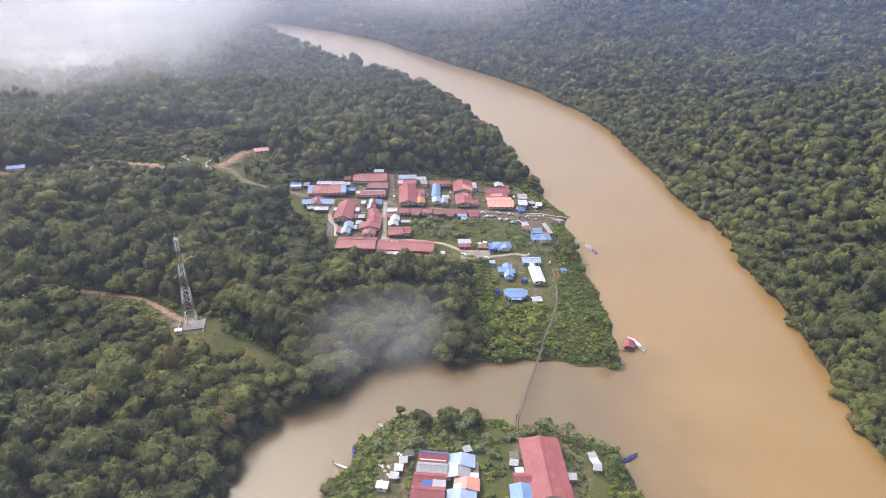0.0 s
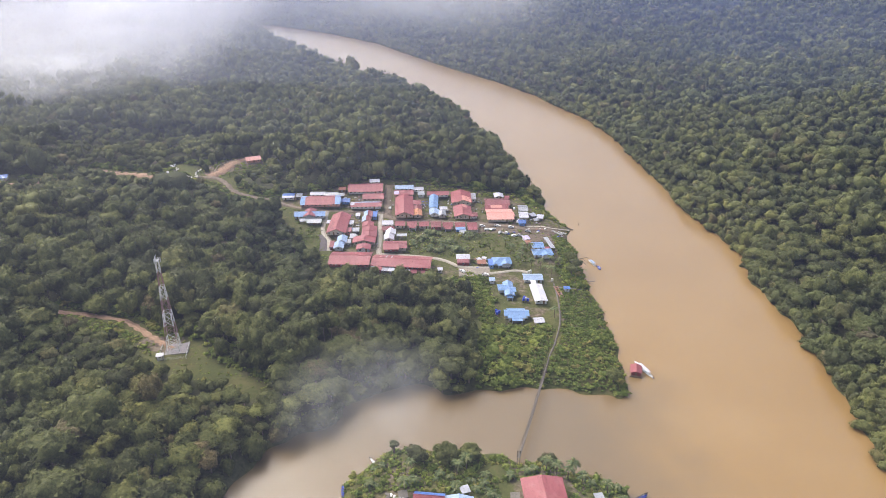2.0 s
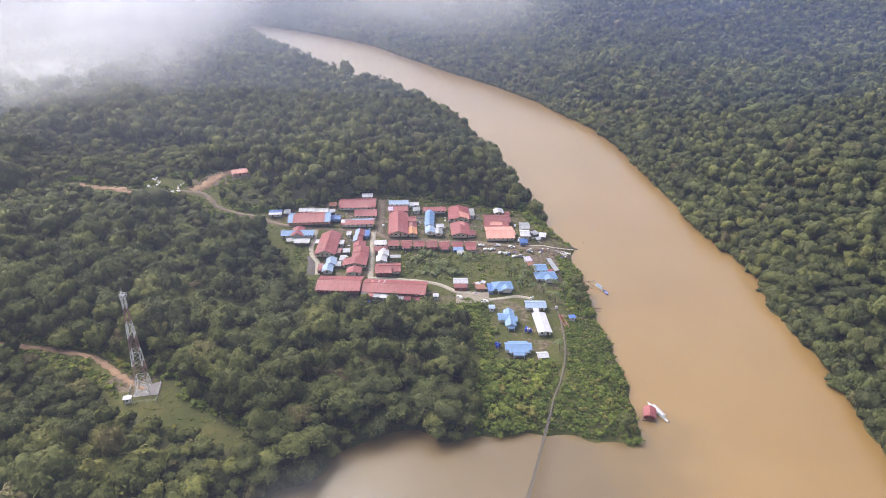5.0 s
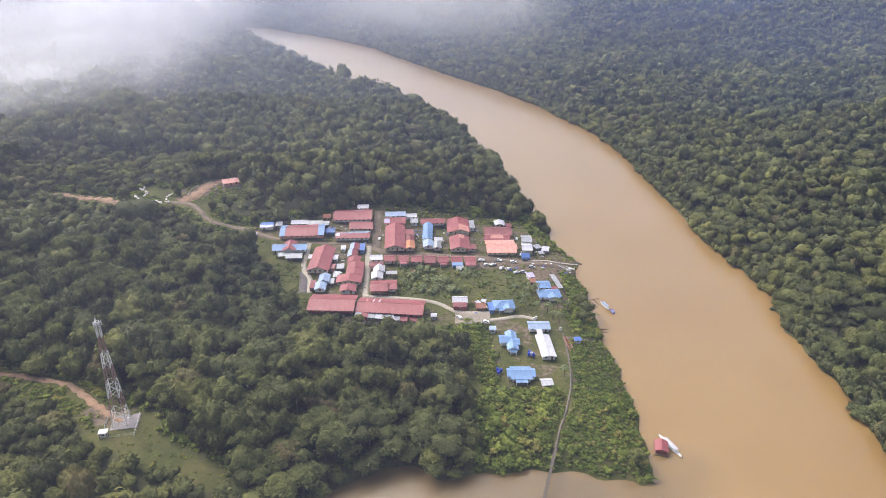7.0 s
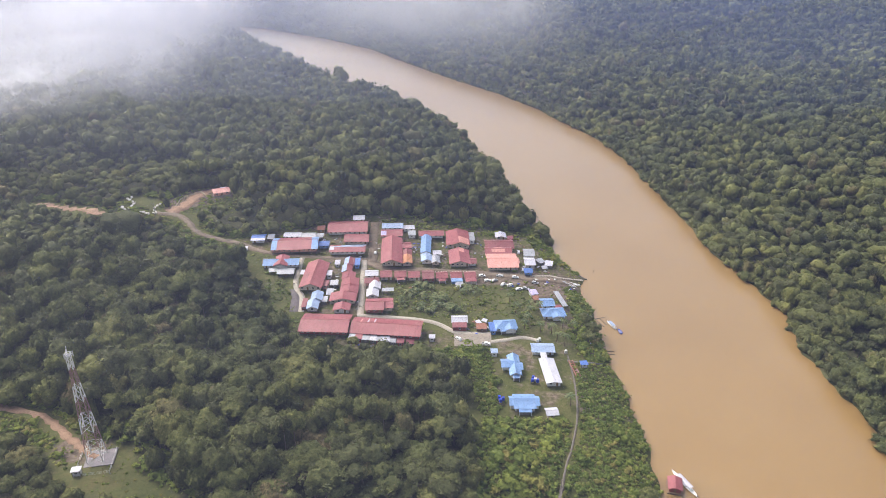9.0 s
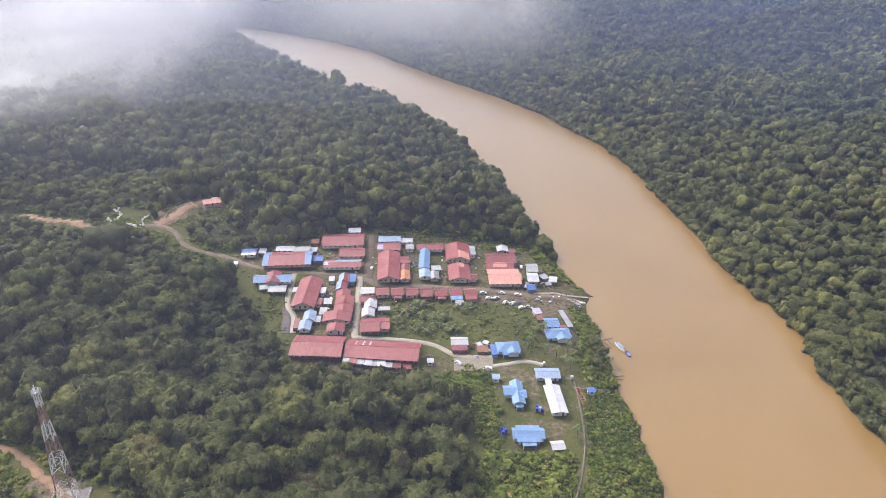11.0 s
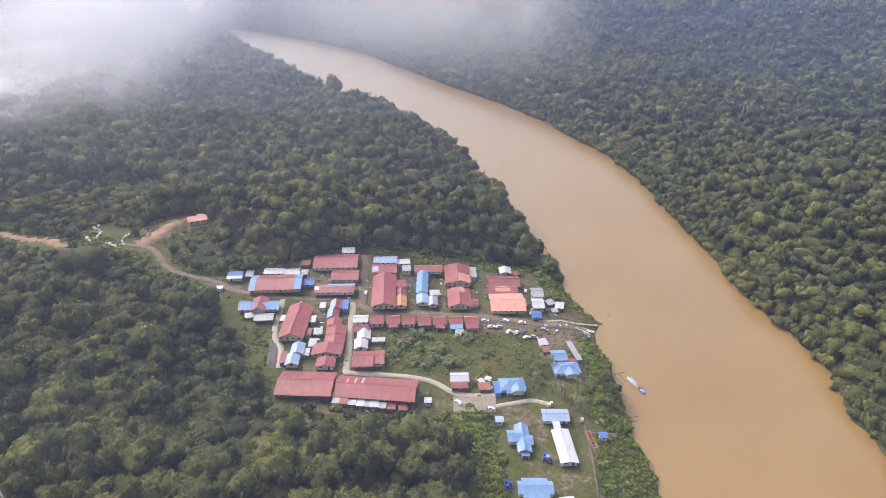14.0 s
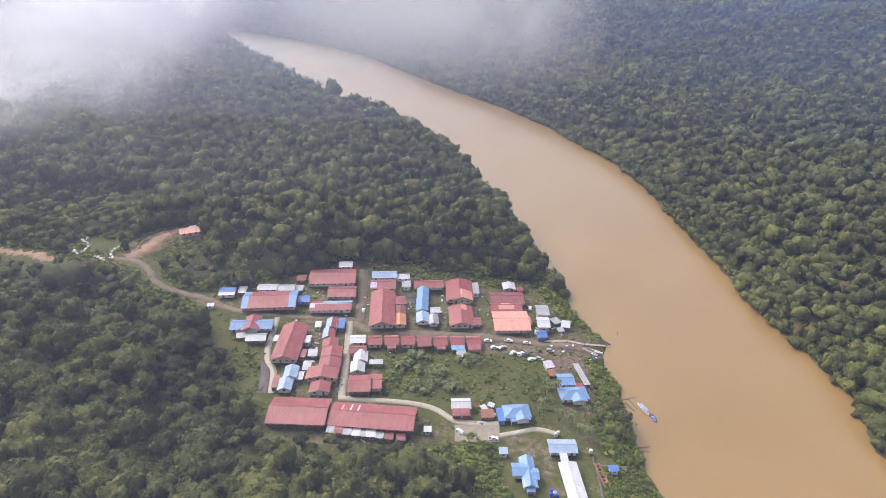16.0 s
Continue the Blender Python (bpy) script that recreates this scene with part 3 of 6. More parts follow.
def house(x, y, w, d, yaw, roof, wall, label, axis="x", rise=1.6, eave=2.75, floor=0.6, shape="gable", patches=(), over=0.75, windows=True, porch=False, category="house", group="village houses", z=None, name="house"):
    """A dwelling on short posts: walls with windows and a door, a sheet roof with its ridge cap, patches of newer sheet."""
    if z is None:
        corners = [ground_z(x + i * w / 2, y + j * d / 2) for i in (-1, 1) for j in (-1, 1)]
        z, low = max(corners), min(corners)
    else:
        low = z - 0.5
    ob = thing(name, pose(x, y, z, 0, 0, yaw), label, category, group)
    iw, idp = w - 2 * 0.35, d - 2 * 0.35
    drop = z - low + floor + 0.6
    if floor > 0.3:
        nxp, nyp = max(2, round(w / 4) + 1), max(2, round(d / 5) + 1)
        pm = post_mesh(round(drop, 1))
        for i in range(nxp):
            for j in range(nyp):
                if i in (0, nxp - 1) or j in (0, nyp - 1):
                    part("post", pm, None, ob, at=Matrix.Translation((-iw / 2 + 0.15 + (iw - 0.3) * i / (nxp - 1), -idp / 2 + 0.15 + (idp - 0.3) * j / (nyp - 1), floor - drop)))
        part("floor_deck", box(iw + 0.1, idp + 0.1, 0.16, 0, 0, floor - 0.16), OLD_TIMBER, ob)
    else:
        part("plinth", box(iw + 0.3, idp + 0.3, drop, 0, 0, floor - drop), CONCRETE, ob)
    # walls with gable ends
    if shape == "gable":
        span, run = (idp, iw) if axis == "x" else (iw, idp)
        peak = eave + rise * (span / 2) / ((d if axis == "x" else w) / 2) - 0.03
        half = span / 2
        top = eave + rise - rise * half / ((d if axis == "x" else w) / 2) - 0.04
        prof = [(-half, floor), (half, floor), (half, top), (0, eave + rise - 0.04), (-half, top)]
        pts = [(s * run / 2, p, h) if axis == "x" else (-p, s * run / 2, h) for s in (-1, 1) for p, h in prof]
        body = solid(pts, [(0, 1, 2, 3, 4), (9, 8, 7, 6, 5), *[(i, (i + 1) % 5, 5 + (i + 1) % 5, 5 + i) for i in range(5)]])
    else:
        body = box(iw, idp, eave - floor - 0.03, 0, 0, floor)
    part("wall", body, wall, ob)
    if shape == "gable":
        part("roof", gable_roof(w - 2 * 0.35, d - 2 * 0.35, eave + rise * 0.7 / max(w, d) * 0, rise, over, axis), roof, ob)
    else:
        part("roof", hip_roof(w - 0.7, d - 0.7, eave, rise, over), roof, ob)
    ridge = (w / 2 + over - 0.35 if axis == "x" else d / 2 + over - 0.35) if shape == "gable" else max((w - d) / 2, 0.5)
    a, b = ((-ridge, 0), (ridge, 0)) if axis == "x" else ((0, -ridge), (0, ridge))
    part("ridge_cap", bar((*a, eave + rise + 0.1), (*b, eave + rise + 0.1), 0.12, 5), roof, ob)
    # newer or older sheets lying on a slope: side, from and to along the ridge, from and to up the slope
    hd = (idp if axis == "x" else iw) / 2
    hl = (iw if axis == "x" else idp) / 2 + over
    for side, u0, u1, v0, v1, mat in patches:
        q = []
        for u, v in ((u0, v0), (u1, v0), (u1, v1), (u0, v1)):
            away = (hd + over) * (1 - v)
            h = eave + rise - rise * away / hd + 0.125
            along = -hl + 2 * hl * u
            p = (along, side * away) if axis == "x" else (-side * away, along)
            q.append((*p, h))
        part("roof_sheet", slab(q if side < 0 else q[::-1], 0.025), mat, ob)
    if windows:
        rnd = random.Random(round(x * 7 + y * 13))
        wz = floor + 0.95
        for length, m in ((iw, Matrix.Translation((0, -idp / 2 - 0.03, wz))), (iw, pose(0, idp / 2 + 0.03, wz, 0, 0, 180)), (idp, pose(-iw / 2 - 0.03, 0, wz, 0, 0, -90)), (idp, pose(iw / 2 + 0.03, 0, wz, 0, 0, 90))):
            count = max(1, int(length / 2.9))
            door_at = rnd.randrange(count)
            for i in range(count):
                off = -length / 2 + length * (i + 0.5) / count
                if i == door_at and length == iw and m.translation.y < 0 and count > 1:
                    part("door", box(0.95, 0.09, 2.05, 0, 0, -0.93), TIMBER, ob, "brown timber door", m @ Matrix.Translation((off, 0, 0)))
                else:
                    add_window(ob, 1.25, 1.1, m @ Matrix.Translation((off, 0, 0)))
    if porch:
        part("porch_deck", box(w * 0.6, 2.2, 0.14, 0, -d / 2 - 0.8, floor - 0.14), OLD_TIMBER, ob)
        part("porch_roof", slab([(-w * 0.32, -d / 2 - 2.1, eave - 0.75), (w * 0.32, -d / 2 - 2.1, eave - 0.75), (w * 0.32, -d / 2 + 0.25, eave - 0.28), (-w * 0.32, -d / 2 + 0.25, eave - 0.28)], 0.08), roof, ob)
        for sx in (-1, 1):
            part("porch_post", post_mesh(round(drop + 1.6, 1), WHITE_WALL), None, ob, at=Matrix.Translation((sx * w * 0.28, -d / 2 - 1.8, floor - drop)))
    return ob


def shed(x, y, w, d, yaw, roof, label, h=2.4, tilt=0.35, wall=None, category="shed", group="sheds", name="shed"):
    """A lean-to: four posts, a tilted sheet roof and, where it has them, board walls."""
    z = max(ground_z(x + i * w / 2, y + j * d / 2) for i in (-1, 1) for j in (-1, 1))
    ob = thing(name, pose(x, y, z, 0, 0, yaw), label, category, group)
    for i in (-1, 1):
        for j in (-1, 1):
            part("post", post_mesh(round(h + 0.5, 1)), None, ob, at=Matrix.Translation((i * (w / 2 - 0.2), j * (d / 2 - 0.2), -0.6)))
    part("roof", slab([(-w / 2 - 0.2, -d / 2 - 0.2, h - 0.1), (w / 2 + 0.2, -d / 2 - 0.2, h - 0.1), (w / 2 + 0.2, d / 2 + 0.2, h - 0.1 + tilt), (-w / 2 - 0.2, d / 2 + 0.2, h - 0.1 + tilt)], 0.06), roof, ob)
    if wall:
        part("wall", box(w - 0.3, d - 0.3, h - 0.25, 0, 0, -0.1), wall, ob)
        add_window(ob, 1.0, 0.9, Matrix.Translation((0, -d / 2 + 0.12, 1.0)))
    return ob


# longhouses along the forest edge
house(-58.1, 397.5, 25, 17, -2, RED, RED_WALL, "long red-roofed longhouse backing onto the forest", rise=2.0, eave=2.7, patches=[(1, 0.05, 0.4, 0.1, 0.7, DARK_RED)], category="longhouse")
house(-25.9, 395.8, 36.5, 15, -5, RED, RED_WALL, "very long red-roofed longhouse with patched lean-tos", rise=1.8, eave=2.8, patches=[(1, 0.12, 0.14, 0.3, 0.9, SALMON), (1, 0.22, 0.24, 0.2, 0.9, WHITE), (1, 0.31, 0.33, 0.2, 0.9, WHITE)], category="longhouse")
for i, (u, mat, h) in enumerate([(-16.5, ZINC, 2.3), (-13, RED, 2.5), (-9.5, ZINC, 2.2), (-5.5, WHITE, 2.4), (-2.5, ZINC, 2.3), (0.8, WHITE, 2.6), (4.5, ZINC, 2.3), (8.5, DARK_RED, 2.5), (13.5, DARK_RED, 2.5)]):
    shed(-26.6 + u, 386.3 - u * 0.09, 3.0 + 0.4 * (i % 3), 3.2 + 0.5 * (i % 2), -5 + 3 * (i % 3), mat, "small lean-to with a tilted sheet roof behind the longhouse", h, 0.5, RED_WALL if i % 3 == 1 else OLD_TIMBER, group="longhouse lean-tos")
shed(-2.1, 391.5, 3.0, 3.2, 0, WHITE, "little white hut on the grass beside the longhouse", 2.2, 0.2, WHITE_WALL, "hut", name="hut")
# west block
house(-72.5, 447.8, 12.5, 31, 0, RED, CREAM_WALL, "big red-roofed block beside the concrete lane", axis="y", rise=2.4, patches=[(1, 0.1, 0.5, 0.2, 0.6, DARK_RED)])
shed(-64.4, 452, 2.6, 6, 0, WHITE, "white sheet lean-to against the red-roofed block", 2.5, 0.2, WHITE_WALL)
shed(-64.8, 440, 3.2, 6, 0, DARK_RED, "reddish lean-to against the red-roofed block", 2.4, 0.3, PINK_WALL)
shed(-80.2, 452, 2.4, 5, 0, WHITE, "pale lean-to by the concrete lane", 2.2, 0.2)
house(-68.0, 415.7, 5.8, 8.6, 3, PALE_BLUE, WHITE_WALL, "small house with a pale blue arched sheet roof", axis="y", rise=1.1)
house(-67.2, 424.6, 5.8, 8.6, 3, PALE_BLUE, WHITE_WALL, "small house with a pale blue sheet roof, joined to its twin", axis="y", rise=1.2)
shed(-73.0, 418, 2.4, 9, 3, DARK_RED, "narrow dull red lean-to beside the blue-roofed houses", 2.2, 0.2, RED_WALL)
# column beside the lane
house(-54.3, 466.5, 5.6, 8.6, 3, RED, CREAM_WALL, "narrow house with one red and one pale roof slope", axis="y", rise=1.3, patches=[(1, 0.0, 1.0, 0.02, 0.97, PALE_BLUE)])
house(-54.6, 457.6, 5.6, 8.8, 3, RED, CREAM_WALL, "narrow house with one red and one pale roof slope", axis="y", rise=1.2, patches=[(1, 0.0, 1.0, 0.02, 0.97, PALE_BLUE)])
shed(-49.6, 467.4, 3.2, 9, 3, DEEP_BLUE, "bright blue lean-to beside the lane", 2.6, 0.2, BLUE_WALL)
house(-52.6, 449.3, 7.2, 7.2, 3, RED, CREAM_WALL, "small square red-roofed house", axis="y", rise=1.2)
house(-50.7, 441.6, 9.4, 8.2, 3, RED, CREAM_WALL, "red-roofed house in a close row", axis="y", rise=1.4)
house(-50.3, 433.3, 9.6, 8.0, 3, RED, CREAM_WALL, "red-roofed house in a close row", axis="y", rise=1.3)
house(-52.5, 424.6, 14.2, 8.6, 1, RED, CREAM_WALL, "wide red-roofed house with a white wall", rise=1.5, axis="y")
house(-51.9, 414.3, 8.6, 7.2, 1, RED, WHITE_WALL, "small red-roofed house with white walls", rise=1.2, axis="y")
shed(-61.6, 466.1, 2.9, 5.5, 3, WHITE, "small white hut in the yard", 2.2, 0.2, WHITE_WALL, "hut", name="hut")
shed(-60.0, 441, 4.2, 5.5, 4, ZINC, "grey zinc lean-to in the yard", 2.2, 0.3, OLD_TIMBER)
shed(-61.0, 431, 3.6, 6.5, 2, ZINC, "patched zinc lean-to in the yard", 2.1, 0.3)
shed(-63.0, 423, 3.4, 5.5, 2, ZINC, "grey lean-to with a sagging sheet roof", 2.0, 0.3, OLD_TIMBER)
# across the lane
house(-39.3, 453.8, 7.2, 6.6, 4, WHITE, WHITE_WALL, "small white-roofed house at the corner", rise=0.7)
house(-38.4, 445.0, 8.0, 6.0, 4, DARK_RED, PINK_WALL, "dull red-roofed house behind the white one", rise=1.0)
house(-36.2, 439.4, 6.2, 8.0, 4, WHITE, WHITE_WALL, "white-roofed house, half of a pair", axis="y", rise=1.2)
house(-36.7, 431.1, 6.2, 8.0, 4, WHITE, WHITE_WALL, "white-roofed house, half of a pair", axis="y", rise=1.3)
house(-34.3, 418.6, 9.6, 12, 3, RED, RED_WALL, "red-roofed house beside the grass", axis="x", rise=1.6)
house(-27.0, 420.8, 5.0, 10.5, 4, RED, CREAM_WALL, "red-roofed annex with a pale wall", axis="x", rise=1.0, eave=2.8)
shed(-28.5, 436.5, 6.5, 3.2, 4, ZINC, "grey lean-to at the edge of the gardens", 2.1, 0.3)
# row of small houses along the muddy road
for i, (x, y) in enumerate([(-30.7, 453.6), (-22.3, 454.6), (-14.1, 455.5), (-5.7, 456.4), (2.6, 457.3), (11.3, 458.2), (19.8, 458.9)]):
    tone = "red-roofed row house with a cream front" if i < 5 else ("red-roofed row house with a blue porch" if i == 5 else "red-roofed row house with a white frame on the roof")
    h = house(x, y, 7.1, 8.6 if i != 3 else 10.5, 5, RED if i != 3 else DARK_RED, CREAM_WALL if i != 3 else RED_WALL, tone, rise=1.5, patches=[(1, 0.0, 1.0, 0.0, 0.25, SALMON)] if i in (1, 6) else (), porch=i in (1, 4), over=0.4, group="row houses")
    if i in (5, 6):
        mat = BLUE if i == 5 else RED
        part("porch_roof", slab([(-3.4, -7.4, 2.1), (3.4, -7.4, 2.1), (3.4, -4.2, 2.7), (-3.4, -4.2, 2.7)], 0.08), mat, h, "pale blue porch roof" if i == 5 else "")
        for sx in (-3.2, 0, 3.2):
            part("porch_post", post_mesh(3.2, WHITE_WALL), None, h, at=Matrix.Translation((sx, -7.2, -1.1)))
        part("porch_wall", box(6.4, 2.6, 1.6, 0, -5.6, 0.2), BLUE_WALL if i == 5 else CREAM_WALL, h)
    if i >= 4:
        for k in range(5):
            part("roof_batten", bar((-3.4 + 1.7 * k, 3.9, 3.1), (-3.4 + 1.7 * k, 1.2, 4.4), 0.09, 4), WHITE_WALL, h)
shed(13.5, 449.5, 4.2, 4.0, 12, ZINC, "grey hut below the row houses", 2.0, 0.2, OLD_TIMBER, "hut", name="hut")
shed(12.6, 447.2, 2.8, 3.4, 5, WHITE, "little pale hut in the garden", 1.9, 0.2, WHITE_WALL, "hut", name="hut")
# north-west group
house(-116.8, 493.8, 8.2, 8.6, 5, DEEP_BLUE, WHITE_WALL, "blue-roofed hut at the dirt road", rise=1.1, patches=[(-1, 0.0, 1.0, 0.02, 0.5, WHITE)])
shed(-109.5, 497, 4.2, 7, 5, ZINC, "grey lean-to behind the blue-roofed hut", 2.3, 0.2, OLD_TIMBER)
house(-91.3, 486.6, 28.5, 17.5, 5, RED, PINK_WALL, "large red roof with light blue ends beside the road", rise=2.4, patches=[(-1, 0.0, 0.12, 0.01, 0.99, BLUE), (-1, 0.86, 1.0, 0.01, 0.99, BLUE), (1, 0.0, 0.14, 0.01, 0.99, BLUE), (1, 0.84, 1.0, 0.01, 0.99, BLUE)])
house(-96.0, 500.4, 10.5, 6.4, 2, WHITE, WHITE_WALL, "white-roofed house behind the big red roof", rise=0.8)
house(-85.5, 501.0, 9.0, 6.4, 4, ZINC, CREAM_WALL, "grey zinc-roofed house behind the big red roof", rise=0.9)
shed(-78.5, 501.5, 4.6, 5.5, 4, ZINC, "small grey lean-to by the forest", 2.3, 0.3, OLD_TIMBER)
house(-73.6, 489.7, 6.2, 7.0, 5, DEEP_BLUE, BLUE_WALL, "small blue house with blue walls", rise=0.9)
house(-57.5, 483.4, 22, 9.6, 3, RED, WHITE_WALL, "long house with a red roof and a pale ridge", rise=1.5, patches=[(1, 0.3, 1.0, 0.02, 0.98, PALE_BLUE), (-1, 0.0, 0.13, 0.4, 0.99, WHITE), (-1, 0.1, 0.95, 0.86, 0.99, PALE_BLUE)])
house(-53.6, 499.0, 15.5, 11.5, 2, RED, CREAM_WALL, "red-roofed house between two longer ones", rise=1.7, patches=[(-1, 0.0, 0.4, 0.02, 0.5, DARK_RED)])
house(-61.2, 515.2, 26, 17.5, 4, RED, WHITE_WALL, "big red-roofed longhouse with white walls under the forest", rise=2.4, category="longhouse")
house(-55.7, 530.5, 7.4, 7.0, 5, WHITE, CREAM_WALL, "white-roofed hut at the forest edge", rise=0.7)
shed(-79.3, 513.0, 5.0, 6.0, 4, RUST, "rusty brown hut at the forest edge", 2.4, 0.3, TIMBER, "hut", name="hut")
shed(-73.8, 516.0, 3.0, 5.0, 4, RUST, "narrow rusty lean-to by the forest", 2.2, 0.3, TIMBER)
star = house(-95.0, 462.0, 21, 8.4, 4, BLUE, WHITE_WALL, "cross-shaped house with light blue and red roofs", rise=1.6)
part("cross_roof", gable_roof(7.4, 12.5, 3.2, 1.7, 0.5, "y"), RED, star, "faded red cross gable")
part("cross_wall", box(6.6, 11.6, 2.4, 0, 0, 0.75), WHITE_WALL, star)
house(-90.2, 451.6, 9.4, 6.4, 4, ZINC, OLD_TIMBER, "grey patched house below the cross-shaped one", rise=1.0, eave=2.6)
shed(-98.5, 453.5, 4.6, 4.0, 15, ZINC, "collapsed grey shed among weeds", 1.8, 0.5)
shed(-106.0, 465, 2.6, 5.0, 5, OLD_TIMBER, "open timber frame shed", 2.2, 0.1)
shed(-122.5, 480.5, 3.4, 3.2, 5, WHITE, "little white hut by the dirt road", 2.0, 0.2, WHITE_WALL, "hut", name="hut")
# north blocks
house(-31.1, 510.0, 14, 10.5, 3, RED, CREAM_WALL, "red-roofed house with a faded patch", rise=1.7, patches=[(-1, 0.0, 0.25, 0.2, 0.9, PURPLE)])
house(-31.5, 521.5, 14, 8.0, 3, PALE_BLUE, WHITE_WALL, "pale zinc-roofed house at the forest edge", rise=1.4)
house(-20.5, 521.5, 7.5, 6.0, 5, WHITE, WHITE_WALL, "small white-roofed annex beside the house", rise=0.7, eave=2.8)
shed(-18.0, 513.5, 5.0, 7.0, 5, ZINC, "grey lean-to beside the house", 2.5, 0.2, WHITE_WALL)
house(-29.4, 483.9, 12.8, 36, 3.5, RED, CREAM_WALL, "long red-roofed block end-on to the road", axis="y", rise=2.2, category="longhouse")
house(-19.2, 474.4, 5.8, 11.0, 4, ORANGE, CREAM_WALL, "orange-roofed annex beside the long block", axis="y", rise=1.0, eave=2.8)
house(-19.6, 484.0, 5.4, 7.4, 4, DARK_RED, CREAM_WALL, "dull red annex beside the long block", axis="y", rise=1.0, eave=2.8)
house(-20.4, 494.2, 5.2, 8.0, 4, RED, WHITE_WALL, "small red annex with a white end wall", rise=0.9, eave=2.8)
house(-4.8, 514.6, 16.5, 8.0, 3, RED, WHITE_WALL, "red-roofed house with white gable", rise=1.4, patches=[(1, 0.0, 1.0, 0.0, 0.3, SALMON)])
for k in range(4):
    house(-7.9 + 0.35 * k * 0, 488.6 + 7.4 * k * 0.86, 6.0, 6.2, 4, BLUE, WHITE_WALL, "small blue-roofed unit in a stepped row", axis="y", rise=1.0, group="blue stepped row")
house(-7.2, 478.6, 6.2, 9.5, 4, PALE_BLUE, WHITE_WALL, "pale blue-roofed house with white walls", axis="y", rise=1.2)
house(-1.4, 477.5, 5.0, 9.0, 4, ZINC, CREAM_WALL, "grey-roofed house with a pale end wall", axis="y", rise=1.0)
house(-0.5, 487.5, 5.0, 5.0, 4, WHITE, WHITE_WALL, "small white-roofed annex beside the house", rise=0.7, eave=2.7)
house(13.2, 509.9, 15, 22, 2, RED, CREAM_WALL, "big red-roofed house with a salmon front slope", axis="y", rise=2.2)
bigred = house(14.6, 503.0, 11.0, 9.0, 2, SALMON, CREAM_WALL, "salmon-roofed front wing of the red house", axis="y", rise=2.0, eave=3.5)
shed(22.6, 514.5, 4.2, 12.5, 2, ZINC, "grey zinc lean-to beside the red house", 2.8, 0.2, WHITE_WALL)
house(13.8, 482.3, 12.6, 19.5, 2, RED, CREAM_WALL, "red-roofed house with a worn pink ridge", axis="y", rise=1.9, patches=[(-1, 0.72, 0.99, 0.5, 0.98, SALMON)])
house(22.2, 478.5, 4.2, 7.0, 2, DARK_RED, WHITE_WALL, "small annex with a white end wall", rise=0.8, eave=2.6)
house(40.7, 504.0, 18.5, 13.5, 2, DARK_RED, CREAM_WALL, "wide dull red-roofed house", rise=1.8)
house(39.5, 494.5, 17.0, 8.5, 2, RED, CREAM_WALL, "red-roofed wing with a salmon patch", rise=1.4, patches=[(-1, 0.25, 0.75, 0.3, 0.9, SALMON), (1, 0.35, 0.65, 0.3, 0.95, SALMON)])
house(41.0, 479.6, 19.0, 19.0, 2, SALMON, CREAM_WALL, "large salmon-roofed hall with cream walls", rise=1.5, category="hall")
shed(50.6, 481, 3.0, 7.5, 2, SALMON, "salmon lean-to beside the hall", 2.6, 0.2, CREAM_WALL)
house(43.1, 519.4, 6.8, 7.6, 2, WHITE, CREAM_WALL, "small white-roofed house under the trees", axis="y", rise=1.0, eave=2.6)
shed(49.5, 517, 3.6, 5.0, 2, DARK_RED, "small dull red hut under the trees", 2.2, 0.2, RED_WALL, "hut", name="hut")
house(59.2, 489.5, 6.4, 10.0, 0, ZINC, WHITE_WALL, "tall grey zinc-roofed house near the landing", rise=1.0, eave=4.6)
house(58.4, 478.0, 6.2, 10.0, 0, WHITE, CREAM_WALL, "pale-roofed house near the landing", rise=1.0, eave=3.8)
house(56.3, 467.6, 4.8, 6.0, 2, DEEP_BLUE, BLUE_WALL, "small blue house at the head of the jetty", rise=0.8, eave=2.8)
shed(66.0, 482.5, 4.4, 5.2, 25, ZINC, "patched grey shed on the bank", 2.2, 0.4, OLD_TIMBER)
shed(71.0, 479.0, 4.6, 6.2, -14, WHITE, "white sheet shed on the bank", 2.3, 0.4, OLD_TIMBER)
shed(67.5, 474.0, 3.4, 3.4, 10, ZINC, "small grey shed on the bank", 1.9, 0.3)
# south and east houses
house(12.5, 408.5, 8.2, 6.4, 2, WHITE, RED_WALL, "small hut with a white roof and a red porch", rise=0.9)
shed(12.5, 402.9, 7.6, 4.4, 2, DARK_RED, "dull red porch roof by the lane", 2.4, 0.4, RED_WALL)
blu = house(37.2, 404.4, 11.4, 8.4, 5, BLUE, WHITE_WALL, "light blue-roofed house with a stepped roof", rise=1.5, shape="hip", porch=True)
part("wing_roof", gable_roof(5.5, 6.0, 3.1, 1.0, 0.4, "y", x=2.0, y=-3.6), BLUE, blu)
part("wing_wall", box(5.0, 5.6, 2.4, 2.0, -3.4, 0.7), WHITE_WALL, blu)
shed(30.0, 402.0, 2.9, 8.4, 6, DEEP_BLUE, "blue lean-to beside the house", 2.5, 0.2, BLUE_WALL)
shed(24.2, 402.8, 5.4, 5.0, 4, RUST, "rusty shed with broken sheets", 2.1, 0.3, TIMBER)
shed(22.8, 407.6, 2.4, 2.8, 30, WHITE, "white sheet shelter among scrap", 1.7, 0.3)
shed(26.2, 409.5, 2.6, 2.4, -25, WHITE, "white sheet shelter among scrap", 1.7, 0.3)
house(62.9, 428.6, 7.2, 8.2, 3, BLUE, WHITE_WALL, "small light blue-roofed house", rise=1.0)
